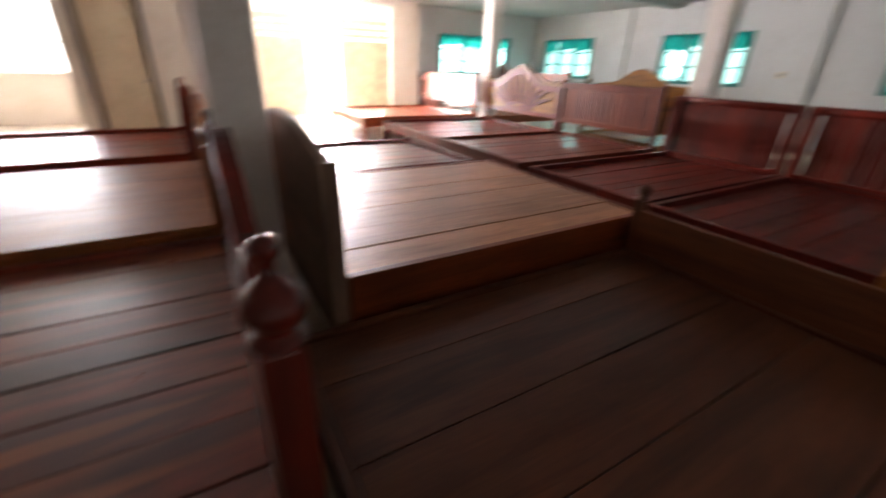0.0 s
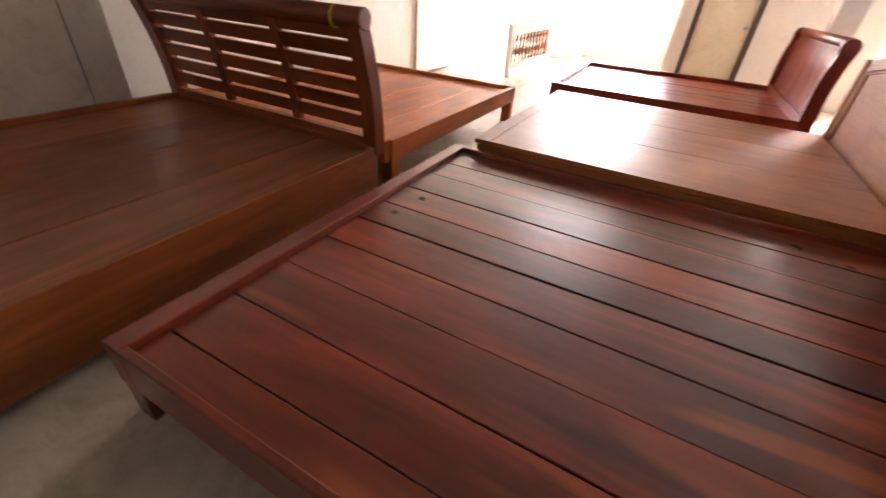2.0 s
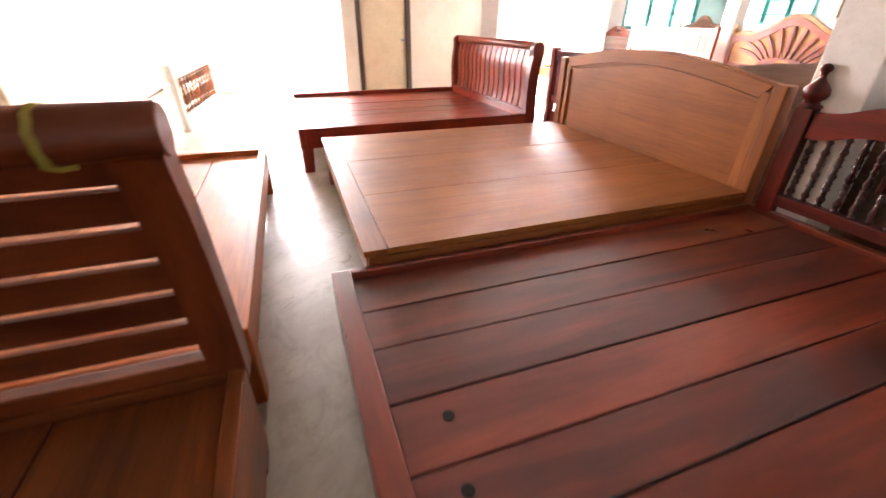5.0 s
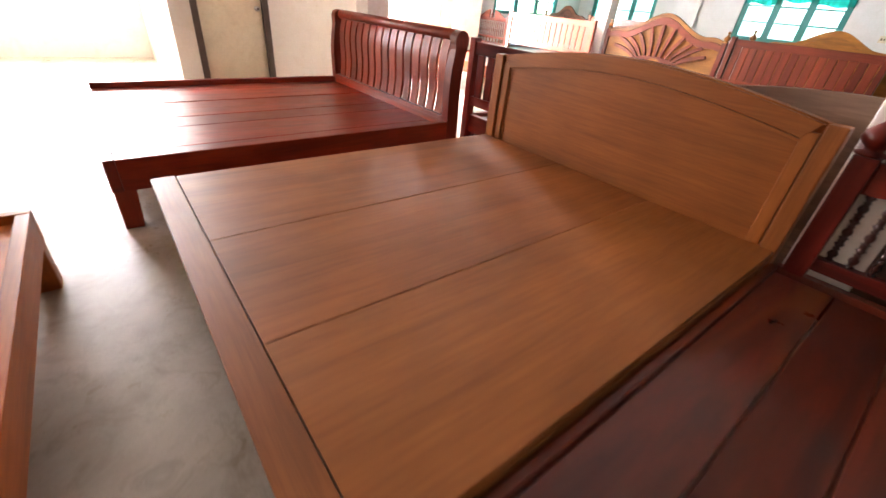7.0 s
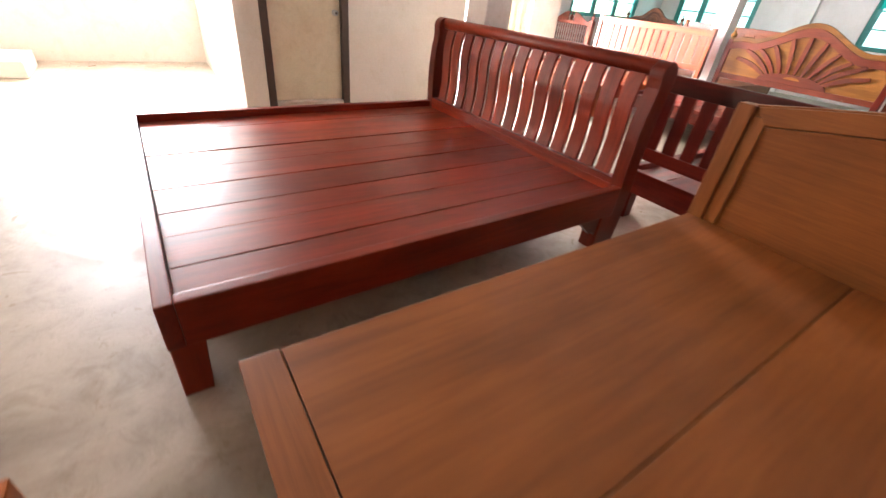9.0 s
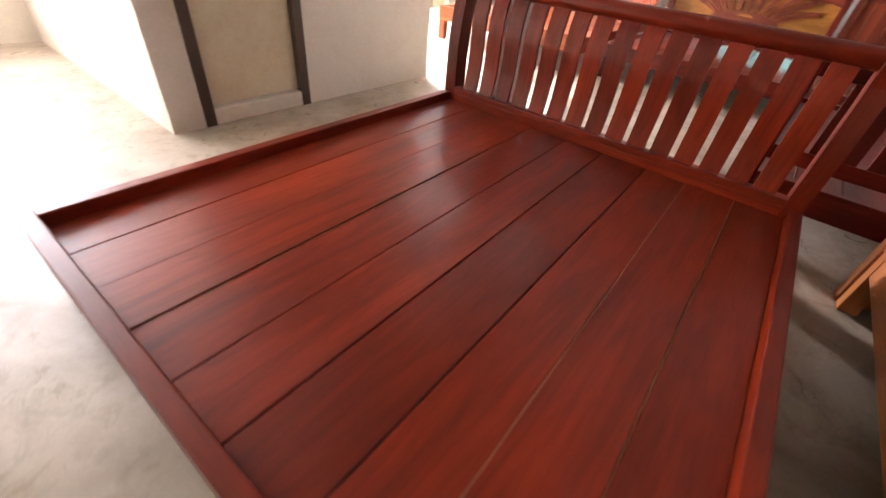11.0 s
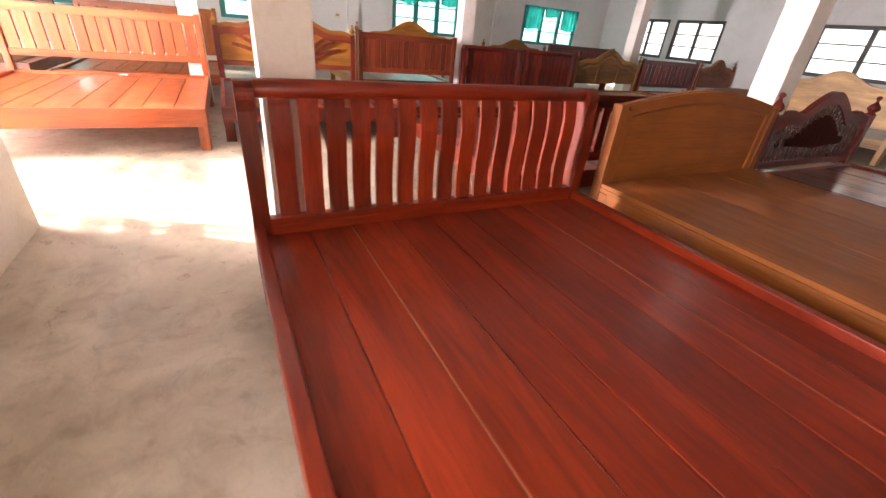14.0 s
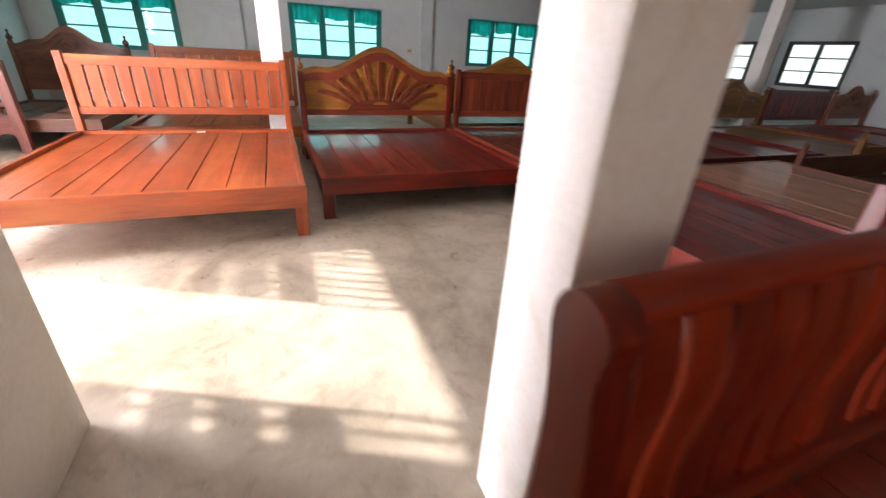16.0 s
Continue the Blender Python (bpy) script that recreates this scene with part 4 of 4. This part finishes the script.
# middle row, heads back to back with the first
# the deck colour is paled to carry daylight sheen on its boards
plain_bed(pose(1.24, 3.40, 0, 0, 0, 180), "brown plank bed, deck paled as by window sheen, with grey unfinished headboard back", "dim_brown", "sheen_tan", 1.93, 2.22, 0.36, 6, 0.27, 0.89, seed=13)
low = plain_bed(pose(0.97, 1.43, 0, 0, 0, 180), "low dark brown platform bed with knobbed foot posts", "dark", "dark", 1.92, 2.28, 0.15, 5, 0.11, None, 0.60, seed=14, lip=0.02)
part("footboard", box(-2.30, -2.265, -0.90, 0.90, 0.152, 0.44, 0.006), timber("dark", "Y"), low)
slat_bed(pose(1.10, 5.19, 0, 0, 0, 180), "dark red bed with square-slatted headboard", "darkred", "darkred", 1.54, 2.2, 0.36, 0.96, 12, planks=7, seed=17, wide=0.66)
carved_bed(pose(2.2, -0.95, 0, 0, 0, 90), "pale unfinished bed with arched panelled headboard", "pale", 1.9, 2.1, seed=46, base=0.98, rise=0.22, motif=False)
# second row, facing the gate aisle
slat_bed(pose(5.68, 9.0, 0), "bright orange hardwood bed with upright slatted headboard", "orange", "orange", 2.1, 2.35, 0.40, 1.145, 15, planks=8, apron=0.17, low=0.28, wide=0.86)
fan_bed(pose(5.88, 6.82, 0), "dark red bed with carved fan headboard in gold and red")
slat_bed(pose(5.82, 4.9, 0), "brownish red hardwood bed with close slatted headboard", "maroon", "maroon", 1.75, 2.2, 0.38, 1.13, 16, planks=7, low=0.26, wide=0.9, seed=23)
for y, seed in ((3.22, 24), (1.88, 25)):
    sleigh_bed(pose(5.8, y, 0), "dark red single sleigh bed with bowed slats", "dark red single sleigh beds", "darkred", 1.3, 2.2, 0.38, 1.0, 10, None, seed)
oak = carved_bed(pose(5.85, 0.22, 0), "ochre bed with arched headboard and knobbed foot posts", "ochre", seed=41, base=0.9, W=1.9, L=2.5, motif=False)
for y in (-0.92, 0.92):
    post = part("foot_post", box(-2.58, -2.51, y - 0.035, y + 0.035, 0, 0.60, 0.006), timber("ochre", "Z"), oak)
    part("knob", lathe(finial(0.034, 0.13), 12), timber("ochre", "Z"), post, "", True, pose(-2.545, y, 0.599))
for y in (-0.30, 0.30):
    part("stile", box(-0.014, 0.002, y - 0.022, y + 0.022, 0.5, 0.985, 0.004), timber("ochre", "Z"), oak)
part("footboard", box(-2.565, -2.52, -0.885, 0.885, 0.30, 0.52, 0.006), timber("ochre", "Y"), oak)
slat_bed(pose(5.85, -1.78, 0), "dark red brown bed with upright slatted headboard", "darkred", "darkred", 1.95, 2.2, 0.38, 1.05, 13, planks=7, low=0.2, wide=0.8, seed=26)
carved_bed(pose(5.8, -3.5, 0), "dark carved bed with pointed arched headboard", "brown", seed=47, base=0.92, W=1.4, rise=0.22)
# third row by the windows
carved_bed(pose(6.3, 4.72, 0, 0, 0, 180), "golden brown bed with carved arched headboard by the windows", "ochre", seed=43, base=1.06, W=1.95)
carved_bed(pose(8.1, 1.2, 0, 0, 0, 180), "golden brown bed with low carved crest", "ochre", seed=48, base=0.95, W=1.9, rise=0.2)
slat_bed(pose(8.1, -1.0, 0, 0, 0, 180), "dark brown bed with broad flat headboard", "darkred", "brown", 2.3, 2.1, 0.38, 1.16, 12, planks=7, low=0.2, wide=0.97, seed=29)
carved_bed(pose(8.6, 10.87, 0, 0, 0, 0), "dark carved bed with arched headboard and finials", "dark", seed=44, base=1.12, W=1.45, L=1.95, rise=0.24)
slat_bed(pose(8.0, 8.75, 0), "brown bed with plain flat headboard", "brown", "brown", 2.0, 2.0, 0.38, 1.22, 10, planks=7, low=0.2, wide=0.98, seed=30)
end = thing("bed_end", pose(6.50, 10.82, 0), "purple brown bed head with spindles and a broken pediment", "bed end")
for y in (0.0, 1.15):
    post = part("post", box(-0.05, 0.05, y, y + 0.10, 0, 1.0, 0.008), timber("mauve", "Z"), end)
    part("finial", lathe(finial(0.036, 0.15), 12), timber("mauve", "Z"), post, "", True, pose(0, y + 0.05, 0.999))
for z0, z1 in ((0.90, 0.96), (0.52, 0.57), (0.36, 0.44)):
    part("rail", box(-0.03, 0.03, 0.098, 1.152, z0, z1, 0.006), timber("mauve", "Y"), end)
part("apron", slab([(0.1, 0.37), (0.1, 0.17)] + [(0.1 + 1.05 * k / 40, 0.20 + 0.03 * abs(math.sin(math.pi * k / 6.6))) for k in range(1, 40)] + [(1.15, 0.17), (1.15, 0.37)], "x", -0.02, 0.02), timber("mauve", "Y"), end)
for s in (-1, 1):
    wing = [(0.625 + s * (0.07 + 0.455 * k / 16), 0.955 + 0.025 + 0.15 * (1 - k / 16) ** 1.3 + 0.02 * math.sin(math.pi * k / 8)) for k in range(17)]
    part("pediment", slab(wing + [(0.625 + s * 0.525, 0.955), (0.625 + s * 0.09, 0.955)], "x", -0.018, 0.018, 0.004), timber("mauve", "Y"), end, "swept half of a broken pediment")
part("centre_finial", lathe(finial(0.032, 0.17), 12), timber("mauve", "Z"), end, "", True, pose(0, 0.625, 0.958))
me = mesh_of(lathe(spindle(0.02, 0.085), 10), timber("brown", "Z"), True)
tall = mesh_of(lathe(spindle(0.014, 0.335), 8), timber("mauve", "Z"), True)
for k in range(9):
    part("spindle", me, None, end, m=pose(0, 0.165 + k * 0.115, 0.4375))
for k in range(16):
    part("spindle", tall, None, end, m=pose(0, 0.14 + k * 0.0647, 0.568))

me = mesh_of(lathe(spindle(0.026, 0.40), 10), timber("brown", "Z"), True)
for k in range(11):
    part("spindle", me, None, rack, m=pose(0, 0.125 + k * 0.1, 0.185))

ribbon = thing("ribbon", pose(-2.745, 2.95, 0, 0, 0, 90), "faded yellow ribbon tied round a headboard roll", "ribbon")
bm = bmesh.new()
ring = [[bm.verts.new((-0.085 + 0.0545 * math.cos(2 * math.pi * k / 20), -0.80 + dy + 0.0015 * math.sin(3 * k), 1.005 + 0.0545 * math.sin(2 * math.pi * k / 20))) for k in range(20)] for dy in (0.0, 0.015)]
for k in range(20):
    bm.faces.new((ring[0][k], ring[0][(k + 1) % 20], ring[1][(k + 1) % 20], ring[1][k]))
part("loop", bm, RIBBON, ribbon, smooth=True)
part("tail", strip([(-0.141, 1.0), (-0.141, 0.985), (-0.138, 0.970), (-0.137, 0.962)], "y", -0.80, -0.788, 0.002), RIBBON, ribbon)
part("bow_end", strip([(-0.795, 0.964), (-0.815, 0.959), (-0.84, 0.962)], "x", -0.139, -0.137, 0.009), RIBBON, ribbon)
tagged(part("price_tag", box(-0.03, 0.03, -0.045, 0.045, 0, 0.0015), PAPER, m=pose(5.50, 8.90, 0.402, 0, -4, 12)), "small white paper tag on the orange bed", "tag")
